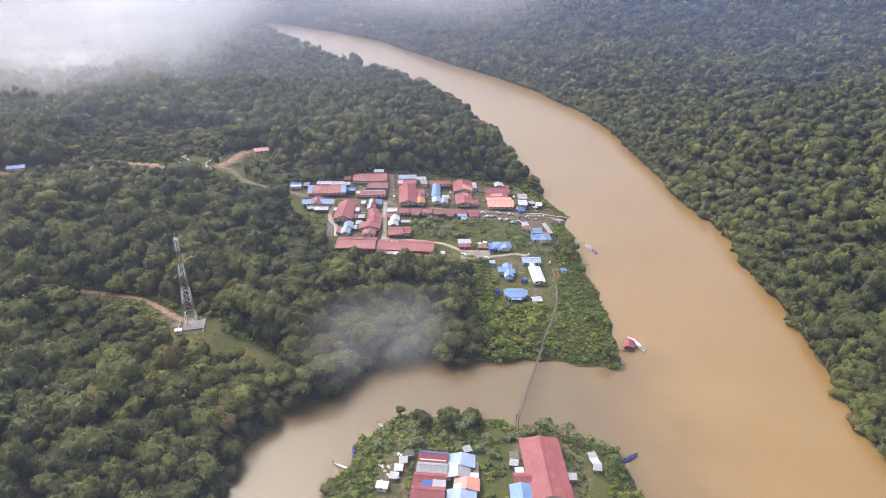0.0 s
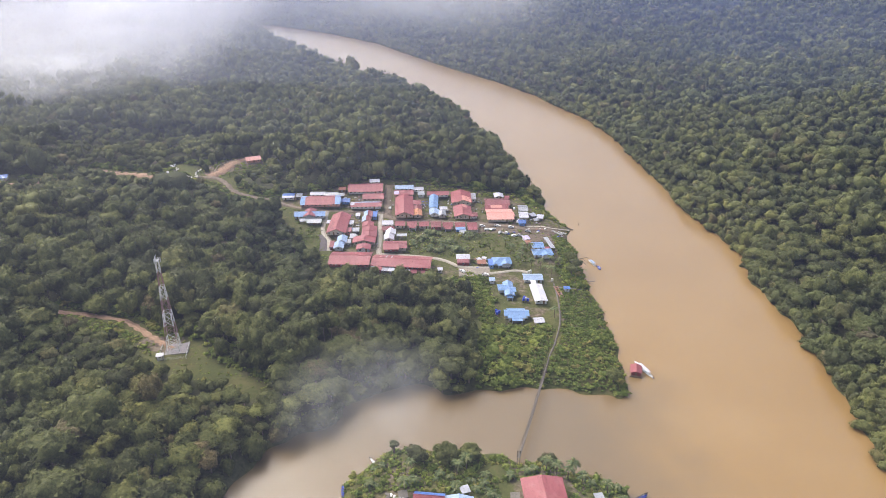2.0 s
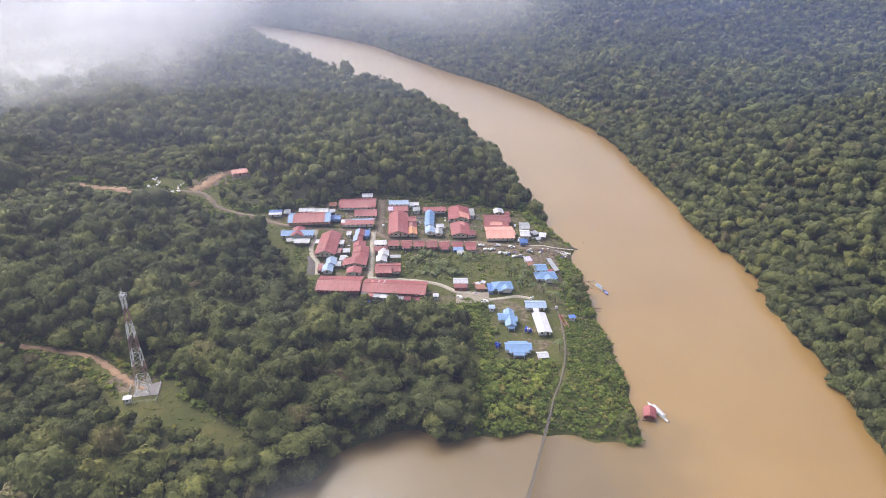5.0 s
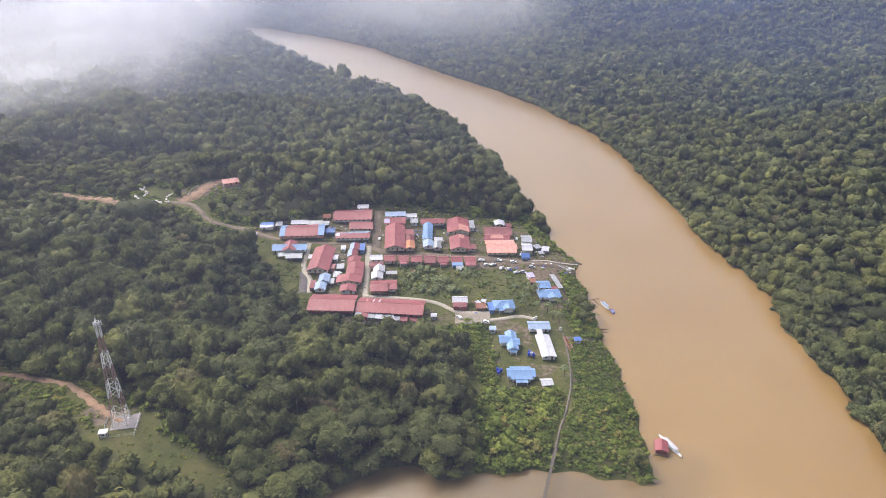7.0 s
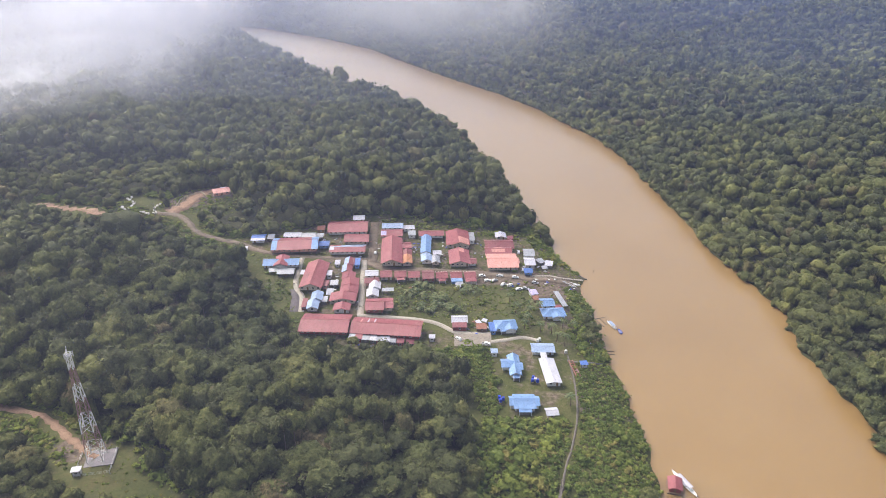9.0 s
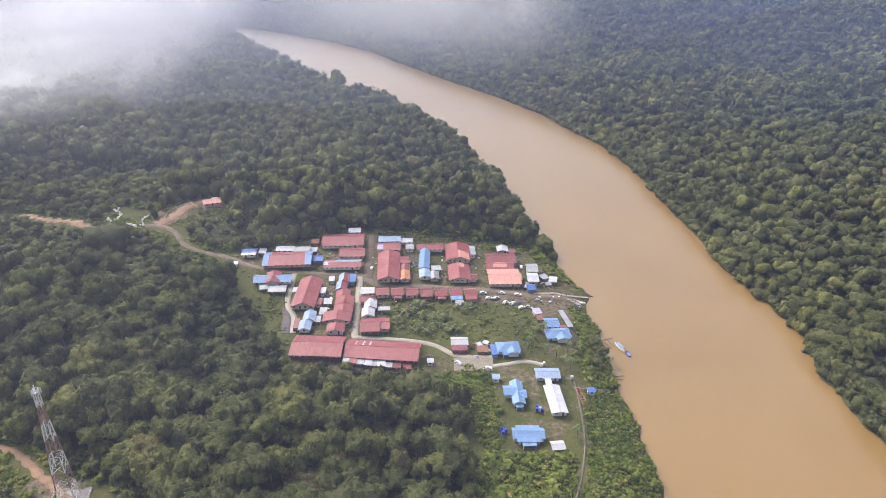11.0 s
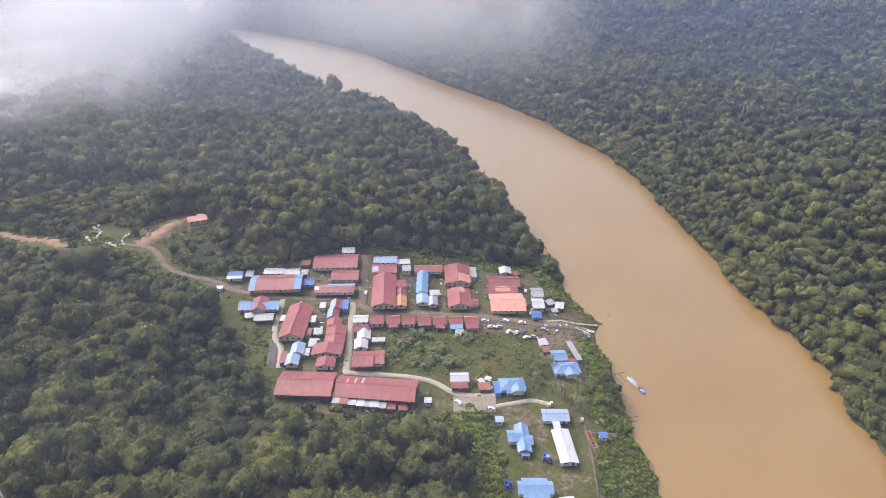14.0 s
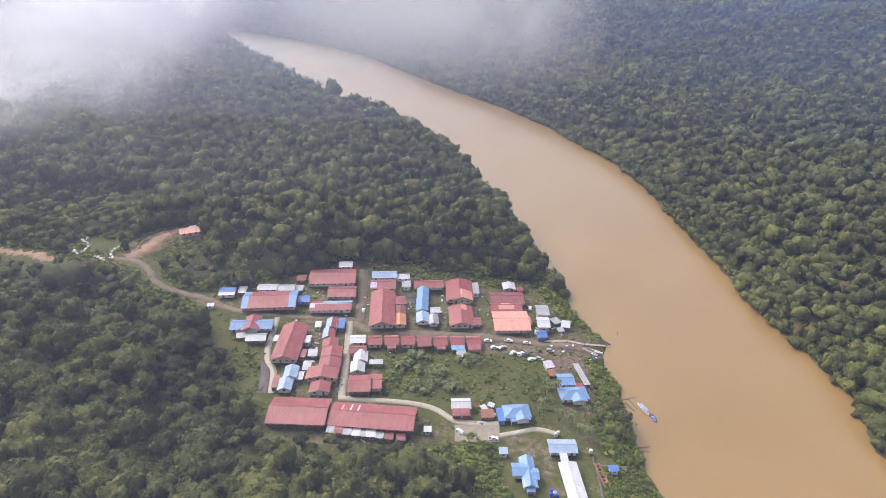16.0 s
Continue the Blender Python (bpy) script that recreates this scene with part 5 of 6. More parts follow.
def make_car(paint, label, pickup=False):
    ob = thing("pickup_truck" if pickup else "car", pose(0, 0, 0), label, "car", "parked cars")
    prof = [(-2.1, 0.35), (2.15, 0.35), (2.2, 0.75), (1.2, 0.95), (0.55, 1.5), (-0.7, 1.52), (-0.95, 0.98), (-2.1, 0.95)] if pickup else [(-2.0, 0.35), (2.05, 0.35), (2.1, 0.75), (1.1, 0.92), (0.4, 1.45), (-1.3, 1.48), (-1.95, 0.95)]
    n = len(prof)
    pts = [(x, s * (0.86 if h < 1.2 else 0.7), h) for s in (-1, 1) for x, h in prof]
    part("body", solid(pts, [tuple(range(n)), tuple(range(2 * n - 1, n - 1, -1)), *[(i, n + i, n + (i + 1) % n, (i + 1) % n) for i in range(n)]]), paint, ob)
    part("windscreen", slab([(1.09, -0.66, 1.0), (1.09, 0.66, 1.0), (0.58, 0.6, 1.43), (0.58, -0.6, 1.43)], 0.03), DARK_GLASS, ob)
    for s in (-1, 1):
        part("side_window", solid([(-0.8, s * 0.84, 1.02), (0.9, s * 0.84, 1.02), (0.45, s * 0.745, 1.4), (-0.72, s * 0.745, 1.4), (-0.8, s * 0.82, 1.02), (0.9, s * 0.82, 1.02), (0.45, s * 0.72, 1.4), (-0.72, s * 0.72, 1.4)], [(0, 1, 2, 3), (7, 6, 5, 4), (0, 4, 5, 1), (1, 5, 6, 2), (2, 6, 7, 3), (3, 7, 4, 0)]), DARK_GLASS, ob)
        for x in (-1.35, 1.35):
            part("wheel", bar((x, s * 0.7, 0.33), (x, s * 0.9, 0.33), 0.33, 12), RUBBER, ob)
    if pickup:
        part("load_bed", box(1.05, 1.35, 0.04, -1.52, 0, 0.965), CAR_DARK, ob)
    return ob


kinds = [make_car(CAR_WHITE, "white parked car with dark windows"), make_car(CAR_WHITE, "white parked pickup truck", True), make_car(CAR_RED, "silver parked car with dark windows")]
spots = [(-40.0, 484.5, 88, 0), (27.5, 462.6, 2, 0), (38.5, 463.4, -8, 1), (47.9, 461.8, 0, 0), (30.6, 456.6, 12, 0), (34.9, 457.0, 30, 2), (39.6, 452.4, 60, 0), (43.9, 451.6, 50, 1), (48.9, 447.2, 20, 0), (53.0, 447.9, -30, 2), (53.6, 497.7, 85, 0), (54.0, 472.5, 80, 0), (11.8, 392.3, 128, 0), (25.9, 388.4, 5, 1), (59.4, 455.5, -20, 2)]
for i, (x, y, yaw, k) in enumerate(spots):
    m = pose(x, y, ground_z(x, y) + 0.18 + (0.06 if (x, y) == (11.8, 392.3) or i == 13 else 0), 0, 0, yaw)
    if i < 13 and any(s[3] == k for s in spots[:i]):
        copy_thing(kinds[k], m)
    elif i >= 13:
        copy_thing(kinds[k], m)
    else:
        kinds[k].matrix_world = m
for x, y, yaw in [(-80.3, 452.1, 80), (-85.2, 463.4, 70), (-83.6, 440.5, 60)]:
    bike = thing("motorbike", pose(x, y, ground_z(x, y) + 0.24, 0, 0, yaw), "dark motorbike standing on the concrete lane", "motorbike", "motorbikes")
    for u in (-0.62, 0.62):
        part("wheel", bar((u, -0.05, 0.28), (u, 0.05, 0.28), 0.28, 12), RUBBER, bike)
    part("body", box(0.9, 0.24, 0.4, 0, 0, 0.35, 0.08), CAR_DARK, bike)
    part("seat", box(0.7, 0.26, 0.1, -0.2, 0, 0.75, 0.03), RUBBER, bike)
    part("handlebar", bar((0.5, -0.33, 0.98), (0.5, 0.33, 0.98), 0.03, 5), CAR_DARK, bike)
# scrap, timber and boats' gear on the landing and round the houses
rnd = random.Random(11)
for x0, y0, rx, ry, count in ((46, 451, 9, 4, 10), (66, 459, 9, 3, 12), (78, 455, 6, 5, 6), (24, 408, 5, 4, 9), (-62, 436, 3, 12, 6), (-24, 383.8, 17, 1.4, 10), (62, 477, 8, 8, 10), (-21, 203, 5, 9, 14), (78, 396, 5, 6, 4), (-20, 446, 8, 3, 3), (-76, 500, 14, 3, 10), (-47, 490, 3, 12, 4), (-38, 500, 3, 18, 5), (4, 495, 3, 16, 10), (28, 500, 4, 14, 8), (-14, 500, 3, 14, 8), (-68, 470, 8, 3, 4), (-60, 455, 3, 10, 8), (55, 505, 4, 10, 4), (18, 400, 4, 3, 4), (-44, 425, 1.5, 12, 3)):
    for _ in range(count):
        x, y = x0 + rnd.uniform(-rx, rx), y0 + rnd.uniform(-ry, ry)
        if shore(x, y) < 2:
            continue
        mat = rnd.choice([WHITE_WALL, OLD_TIMBER, ZINC, OLD_TIMBER, WHITE_WALL, RUST, BLUE_PLASTIC])
        sc = thing("scrap_pile", pose(x, y, ground_z(x, y), 0, 0, rnd.uniform(0, 180)), "loose heap of boards and sheets on bare earth", "scrap", "scrap")
        for k in range(3):
            w, d = rnd.uniform(0.8, 2.2), rnd.uniform(0.4, 1.1)
            part("board", box(w, d, 0.16, rnd.uniform(-0.4, 0.4), rnd.uniform(-0.4, 0.4), -0.05 + 0.15 * k, 0.01), mat if k != 1 else OLD_TIMBER, sc, at=pose(0, 0, 0, rnd.uniform(-6, 6), rnd.uniform(-6, 6), rnd.uniform(0, 90)))
# bleached rocks on the hillside
STONE_BANDS = [[(-224, 537), (-219, 532), (-218, 538.5), (-217.5, 545), (-224, 549), (-224, 556)],
               [(-206, 529.5), (-200, 527), (-196.5, 529.5), (-200.5, 532.5), (-200, 539), (-199, 545.5)]]
for band in STONE_BANDS:
    for (ax, ay), (bx, by) in zip(band, band[1:]):
        count = max(4, round(math.hypot(bx - ax, by - ay) / 1.7))
        for k in range(count):
            x, y, s = ax + (bx - ax) * k / count + rnd.gauss(0, 0.7), ay + (by - ay) * k / count + rnd.gauss(0, 0.5), rnd.uniform(0.45, 1.25)
            bm = bmesh.new()
            bmesh.ops.create_icosphere(bm, subdivisions=2, radius=s)
            for v in bm.verts:
                v.co *= 1 + 0.35 * noise.noise(v.co * 0.9 + Vector((x, y, 0)))
                v.co.z *= 0.55
            me = bpy.data.meshes.new("boulder")
            bm.to_mesh(me)
            bm.free()
            me.materials.append(ROCK)
            rk = tagged(new("boulder", me), "bleached white boulder on the cleared hillside", "boulder", "boulders")
            rk.location = (x, y, ground_z(x, y) + 0.5)

court = thing("yard_fence", pose(-177, 548, 0), "low pale timber rail fence round a bare yard", "fence")
RAIL = plain("pale_yellow_timber", (0.5, 0.42, 0.26), 0.8)
ring = [(-185.5, 537), (-186, 548), (-180.5, 554.5), (-175, 560), (-168, 551)]
for (ax, ay), (bx, by) in zip(ring, ring[1:]):
    steps = max(2, round(math.hypot(bx - ax, by - ay) / 2.6))
    spots_ = [(ax + (bx - ax) * k / steps, ay + (by - ay) * k / steps) for k in range(steps + 1)]
    for k, (x, y) in enumerate(spots_):
        z = ground_z(x, y)
        if k:
            px, py = spots_[k - 1]
            for h in (0.7, 1.3):
                part("rail", bar((px + 177, py - 548, ground_z(px, py) + h), (x + 177, y - 548, z + h), 0.14, 4), RAIL, court)
        part("fence_post", bar((x + 177, y - 548, z - 0.4), (x + 177, y - 548, z + 1.5), 0.14, 5), RAIL, court)

# ---- plants ----


def ico(sub):
    bm = bmesh.new()
    bmesh.ops.create_icosphere(bm, subdivisions=sub, radius=1)
    bm.verts.ensure_lookup_table()
    v, f = np.array([tuple(q.co) for q in bm.verts]), np.array([[q.index for q in p.verts] for p in bm.faces])
    bm.free()
    return v, f


def crown(seed, lumps, sprays, sub, leaf, flat=0.75, rough=0.07):
    """A crown of radius one standing on z = 0: clumps of leaves grown out of an uneven core, with loose sprays over them."""
    g = np.random.default_rng(seed)
    turn = np.arange(lumps) * 2.39996 + g.uniform(-0.35, 0.35, lumps)
    up = np.clip(1.0 - 1.25 * (np.arange(lumps) + 0.5) / lumps + g.uniform(-0.12, 0.12, lumps), -0.3, 1.0)
    out = np.sqrt(1 - np.clip(up, 0, 1) ** 2) * g.uniform(0.52, 0.78, lumps)
    c = np.stack([out * np.cos(turn), out * np.sin(turn), 0.5 + 0.42 * up * g.uniform(0.75, 1.15, lumps)], -1)
    r = g.uniform(0.22, 0.4, lumps) * (9 / lumps) ** 0.25
    c[0], r[0] = (0, 0, 0.5), 0.52
    hv, hf = ico(sub)
    mid = np.array([0, 0, 0.5])
    # tufts: small clumps all over the large ones
    tufts = 40 if sub > 2 else 0
    k, d = g.integers(0, lumps, tufts), g.normal(size=(tufts, 3))
    d /= np.linalg.norm(d, axis=1)[:, None]
    d[:, 2] = np.abs(d[:, 2]) * 1.2 - 0.3
    core_c, core_r = c, r
    c, r = np.concatenate([c, c[k] + d * r[k][:, None] * 0.93]), np.concatenate([r, r[k] * g.uniform(0.26, 0.42, tufts)])
    b = np.einsum("ij,kj->ik", hv, c - mid)
    under = b * b - ((c - mid) ** 2).sum(1) + r * r
    reach = np.where(under > 0, b + np.sqrt(np.maximum(under, 0)), 0.25).max(1)
    reach = np.clip(reach, 0.25, 1.15) * (1 + rough * g.normal(size=len(hv)))
    hv = mid + hv * reach[:, None] * 0.92
    c, r = core_c, core_r
    k = g.choice(lumps, sprays * 3, p=r ** 2 / (r ** 2).sum())
    d = g.normal(size=(sprays * 3, 3))
    d[:, 2] = np.abs(d[:, 2]) * 1.1 - 0.25
    d /= np.linalg.norm(d, axis=1)[:, None]
    p = c[k] + d * r[k][:, None] * g.uniform(0.92, 1.1, len(k))[:, None]
    gap = np.linalg.norm(p[:, None] - c[None], axis=2) / r[None]
    gap[np.arange(len(k)), k] = 9
    keep = np.where(gap.min(1) > 0.92)[0][:sprays]
    p, d = p[keep], d[keep]
    nrm = d + g.normal(size=d.shape) * 0.42 + np.array([0, 0, 0.25])
    nrm /= np.linalg.norm(nrm, axis=1)[:, None]
    t1 = np.cross(nrm, g.normal(size=d.shape))
    t1 /= np.linalg.norm(t1, axis=1)[:, None]
    t2 = np.cross(nrm, t1)
    s = leaf * g.uniform(0.6, 1.3, len(p))[:, None]
    tri = np.stack([p + t1 * s, p - t1 * s * 0.5 + t2 * s * 0.85, p - t1 * s * 0.5 - t2 * s * 0.85], 1).reshape(-1, 3)
    v = np.concatenate([hv, tri])
    f = np.concatenate([hf, len(hv) + np.arange(len(tri)).reshape(-1, 3)])
    v[:, 2] = np.maximum(v[:, 2], 0.02) * flat
    return v, f


def plant_out(name, protos, places, mat, label, category):
    """Joins many plants into one mesh. places: x, y, z, radius, height factor, tint."""
    places = np.asarray(places)
    g = np.random.default_rng(len(places))
    kind, turn = g.integers(0, len(protos), len(places)), g.uniform(0, 2 * np.pi, len(places))
    vs, fs, ts, base = [], [], [], 0
    for i, (v, f) in enumerate(protos):
        q, a = places[kind == i], turn[kind == i]
        if not len(q):
            continue
        c, s = np.cos(a)[:, None], np.sin(a)[:, None]
        x = q[:, 0:1] + (v[None, :, 0] * c - v[None, :, 1] * s) * q[:, 3:4]
        y = q[:, 1:2] + (v[None, :, 0] * s + v[None, :, 1] * c) * q[:, 3:4]
        z = q[:, 2:3] + v[None, :, 2] * q[:, 3:4] * q[:, 4:5]
        vs.append(np.stack([x, y, z], -1).reshape(-1, 3))
        fs.append((f[None] + base + len(v) * np.arange(len(q))[:, None, None]).reshape(-1, 3))
        ts.append(np.repeat(q[:, 5], len(v)))
        base += len(v) * len(q)
    return tagged(new(name, mesh_of(name, np.concatenate(vs), np.concatenate(fs), [mat], tint=np.concatenate(ts))), label, category, kind="stuff")


def scatter(x0, x1, y0, y1, gap, seed):
    g = np.random.default_rng(seed)
    a, b = np.meshgrid(np.arange(x0, x1, gap), np.arange(y0, y1, gap * 0.87))
    a = a + (np.arange(a.shape[0]) % 2)[:, None] * gap / 2
    return (a + g.uniform(-0.42, 0.42, a.shape) * gap).ravel(), (b + g.uniform(-0.42, 0.42, b.shape) * gap).ravel(), g


def wooded(x, y, margin=-0.8):
    """Where the closed forest stands."""
    ok = shore(x, y) > margin
    for poly in (VILLAGE, SCHOOL, MEADOW, BUSHES, TOWER_LOT, PLOT, SCARS):
        ok &= ~within(poly, x, y)
    ok &= (off_line(ROADS["dirt"], x, y) > 7) & (off_line(ROADS["dirt"], x, y + 9) > 8)
    ok &= (off_line(ROADS["tower_track"][1:], x, y) > 6) & (off_line(ROADS["tower_track"][2:], x, y + 8) > 7)
    ok &= (np.hypot(x + 172, y - 538) > 20) & (np.hypot(x + 158, y - 543) > 17) & (np.hypot(x + 340, y - 495) > 19) & (np.hypot((x + 134) / 1.2, y - 290) > 11) & (np.hypot(x + 212, y - 530) > 17)
    ok &= (off_line([(-288, 546), (-269, 537.5), (-250, 532), (-230, 523.5)], x, y) > 6) & (off_line([(-288, 546), (-269, 537.5), (-250, 532), (-230, 523.5)], x, y + 8) > 6)
    ok &= off_line([(-352, 498), (-342, 508), (-326, 503), (-310, 510)], x, y) > 11
    ok &= ~((x > 13) & (x < 30) & (y > 326) & (y < 392))
    return ok & ~spit(x, y)


ground_mesh.attributes.new("litter", "FLOAT", "POINT").data.foreach_set("value", np.where(wooded(gx, gy), 1.0, 0.0).astype(np.float32).ravel())


def in_sight(x, y):
    return (np.abs(x) < 0.71 * y + 60) & (y > 70)


NEAR, MIDDLE, FAR = 415, 780, 1980
far_from = lambda x, y: np.hypot(x, y - 90)
near_protos = [crown(100 + i, 9 + i, 235, 3, 0.095, 0.75 + 0.05 * i, 0.05) for i in range(8)]
mid_protos = [crown(200 + i, 9 + i, 62, 2, 0.15, 0.8 + 0.06 * i, 0.14) for i in range(8)]
far_protos = [crown(300 + i, 7 + i, 13, 1, 0.3, 0.8 + 0.05 * i, 0.1) for i in range(8)]


def stand(gap, lo, hi, seed, size, tall, box_):
    x, y, g = scatter(*box_, gap, seed)
    d = far_from(x, y)
    k = in_sight(x, y) & (d >= lo) & (d < hi)
    x, y = x[k], y[k]
    k = wooded(x, y)
    x, y = x[k], y[k]
    n = len(x)
    r = size * np.exp(g.normal(0, 0.3, n))
    low = np.clip((shore(x, y) - 2) / 14, 0, 1)
    top = tall * np.exp(g.normal(0, 0.27, n)) * (0.62 + 0.38 * low) + 3.0 * rolling(x * 3, y * 3, 60)
    big = (g.random(n) < 0.03) & (shore(x, y) > 45)
    r, top = np.where(big, r * 1.5, r), np.where(big, top * 1.35, top)
    r = np.minimum(r, 5.0 + 0.6 * np.maximum(shore(x, y), 0))
    top = top * np.where((y > 520) & (y < 800) & (x < 90), 1.25, 1.0) * np.where((np.abs(x + 36) < 50) & (y > 360) & (y < 388), 0.5, 1.0)
    # young growth beside the tracks, the clearings and the tower
    top = np.minimum(top, 1.55 * tall)
    young = ((x > -310) & (x < -112) & (y > 462) & (y < 548)) | ((x > -330) & (x < -195) & (y > 540) & (y < 620)) | ((x > -205) & (x < -120) & (y > 264) & (y < 322)) | (np.hypot(x + 98, y - 262) < 24) | ((x < -300) & (y > 455) & (y < 500)) | ((x > -4) & (y > 366) & (y < 396)) | ((x > -118) & (x < -82) & (y > 382) & (y < 442))
    top, r = np.where(young, top * 0.5, top), np.where(young, r * 0.75, r)
    r = np.where((np.abs(x + 36) < 50) & (y > 366) & (y < 388), np.minimum(r, 3.4), r)
    deep = np.clip(top / np.maximum(r, 1) * 0.55, 1.0, 1.7)
    edge = shore(x, y)
    rim = (edge < 7) | ~wooded(x, y - 7) | ~wooded(x + 6, y)
    low_top = np.where(edge < 7, 0.62, 0.8) * top
    deep = np.where(rim, np.clip(low_top / (0.8 * r), 0.8, 2.1), deep)
    # crowns at the rim of the forest hang down to the ground or the water
    z = np.where(rim, np.minimum(land(x, y), land(x, y) * 0.5 + 0.5) - 0.4 * (edge < 4), land(x, y) + np.maximum(top - r * deep * 0.86, 0.4))
    z = np.where(rim & (edge > 8), land(x, y) - 0.2, z)
    z = np.where(edge < 30, np.minimum(z, land(x, y) + 4.5), z)
    return np.stack([x, y, z, r, deep, g.random(n)], -1)


NEAREST = np.array([(-60, 300), (14, 298), (14, 276), (-20, 276), (-48, 262), (-84, 236), (-92, 190), (-108, 190), (-100, 240), (-70, 272)], float)
near = stand(6.6, 0, NEAR, 1, 5.2, 12.5, (-420, 420, 60, 520))
single = within(NEAREST, near[:, 0], near[:, 1])
tree_rows, near = near[single][:290], np.concatenate([near[~single], near[single][290:]])
middle = stand(7.1, NEAR, MIDDLE, 2, 4.9, 12.5, (-720, 720, 60, 920))
far = stand(11.2, MIDDLE, FAR, 3, 6.8, 14.5, (-1650, 1650, 400, 2200))




def bank_growth(line, first, last, gap, seed):
    """Bushy crowns leaning over the water along a bank."""
    g, rows = random.Random(seed), []
    for (ax, ay), (bx, by) in zip(line[:-1], line[1:]):
        n = max(1, int(math.hypot(bx - ax, by - ay) / gap))
        for k in range(n):
            x, y = ax + (bx - ax) * k / n + g.uniform(0.5, 3.5), ay + (by - ay) * k / n + g.uniform(-1, 1)
            if first < y < last:
                r = g.uniform(2.6, 4.6)
                rows.append((x, y, -0.3, r, g.uniform(1.2, 2.0), g.random()))
                back = g.uniform(4.5, 8.5)
                rows.append((x + back, y + 0.3 * back, 1.5, r * 1.2, g.uniform(1.4, 2.1), g.random()))
    return np.array(rows)


plant_out("bank_growth", mid_protos, bank_growth(EAST_BANK, 225, 1640, 4.2, 5), FOREST, "bushy dark green trees leaning over the river bank", "forest")
plant_out("forest", near_protos, near, FOREST, "dense dark green rainforest canopy of uneven crowns", "forest")
plant_out("forest", mid_protos, middle, FOREST, "dense dark green rainforest canopy of uneven crowns", "forest")
plant_out("forest", far_protos, far, FOREST, "hazy far rainforest on rolling hills", "forest")


def trunks(name, rows, label):
    v, f = [], []
    for x, y, z, r, deep, _ in rows:
        b, o = ground_z(x, y) - 0.3, len(v)
        for h, w in ((b, 0.22), (z + r * 0.4, 0.12)):
            v += [(x + w * math.cos(k * 2.1), y + w * math.sin(k * 2.1), h) for k in range(3)]
        f += [(o + k, o + (k + 1) % 3, o + 3 + (k + 1) % 3, o + 3 + k) for k in range(3)]
    tagged(new(name, mesh_of(name, v, f, [BARK])), label, "trunks", kind="stuff")


trunks("forest_trunks", near[::2], "grey-brown trunks standing under the canopy")


def make_tree(seed):
    """A tree of crown radius one: tapered trunk, limbs, and a crown of leaf sprays."""
    g = random.Random(seed)
    ob = thing("tree", pose(0, 0, 0), "broad-leaved rainforest tree with a dense uneven crown", "tree", "creek bank trees")
    v, f = crown(500 + seed, 14, 420, 2, 0.085, 0.95)
    v = v + np.array([0, 0, 0.95])
    part("crown", mesh_of("crown", v, f, [FOREST], tint=np.zeros(len(v))), None, ob)
    part("trunk", bar((0, 0, -0.25), (0.05, 0.02, 1.35), 0.075, 7, 0.04), BARK, ob)
    for k in range(4):
        a = k * 1.57 + g.uniform(-0.4, 0.4)
        part("limb", bar((0.03, 0.01, 0.75 + 0.12 * k), (0.5 * math.cos(a), 0.5 * math.sin(a), 1.3 + 0.1 * k), 0.03, 5, 0.012), BARK, ob)
    return ob


models = [make_tree(i) for i in range(6)]
for i, (x, y, z, r, deep, _) in enumerate(tree_rows):
    m = pose(x, y, ground_z(x, y), 0, 0, (i * 137) % 360) @ Matrix.Diagonal((r * 1.1, r * 1.1, max(r * 0.75, (z + r * deep * 0.5 - ground_z(x, y)) / 1.55), 1))
    if i < 6:
        models[i].matrix_world = m
    else:
        t = copy_thing(models[i % 6], Matrix())
        t.matrix_world = m

# shrubs and tall weeds
shrub_protos = [crown(700 + i, 6, 28, 1, 0.28, 0.8) for i in range(6)]


def undergrowth(poly, gap, size, seed, thin=0.0, name="shrubs", label="bright green shrubs and tall weeds", keep=None):
    x, y, g = scatter(poly[:, 0].min(), poly[:, 0].max(), poly[:, 1].min(), poly[:, 1].max(), gap, seed)
    k = within(poly, x, y) & (shore(x, y) > 0.5) & (g.random(len(x)) > thin)
    for line, w in ((ROADS["meadow_path"], 1.6), (ROADS["dirt"], 4), (ROADS["lane"], 3.5), (ROADS["front"], 3.5), (ROADS["east"], 5), (ROADS["north"], 5), (ROADS["west_lane"], 3.5), (ROADS["to_river"], 2.6), (ROADS["tower_track"], 3.5)):
        k &= off_line(line, x, y) > w
    if keep is not None:
        k &= keep(x, y)
    x, y = x[k], y[k]
    r = size * np.exp(g.normal(0, 0.35, len(x)))
    return plant_out(name, shrub_protos, np.stack([x, y, land(x, y) - 0.15, r, g.uniform(0.6, 1.1, len(x)), g.random(len(x))], -1), SHRUB, label, "shrubs")


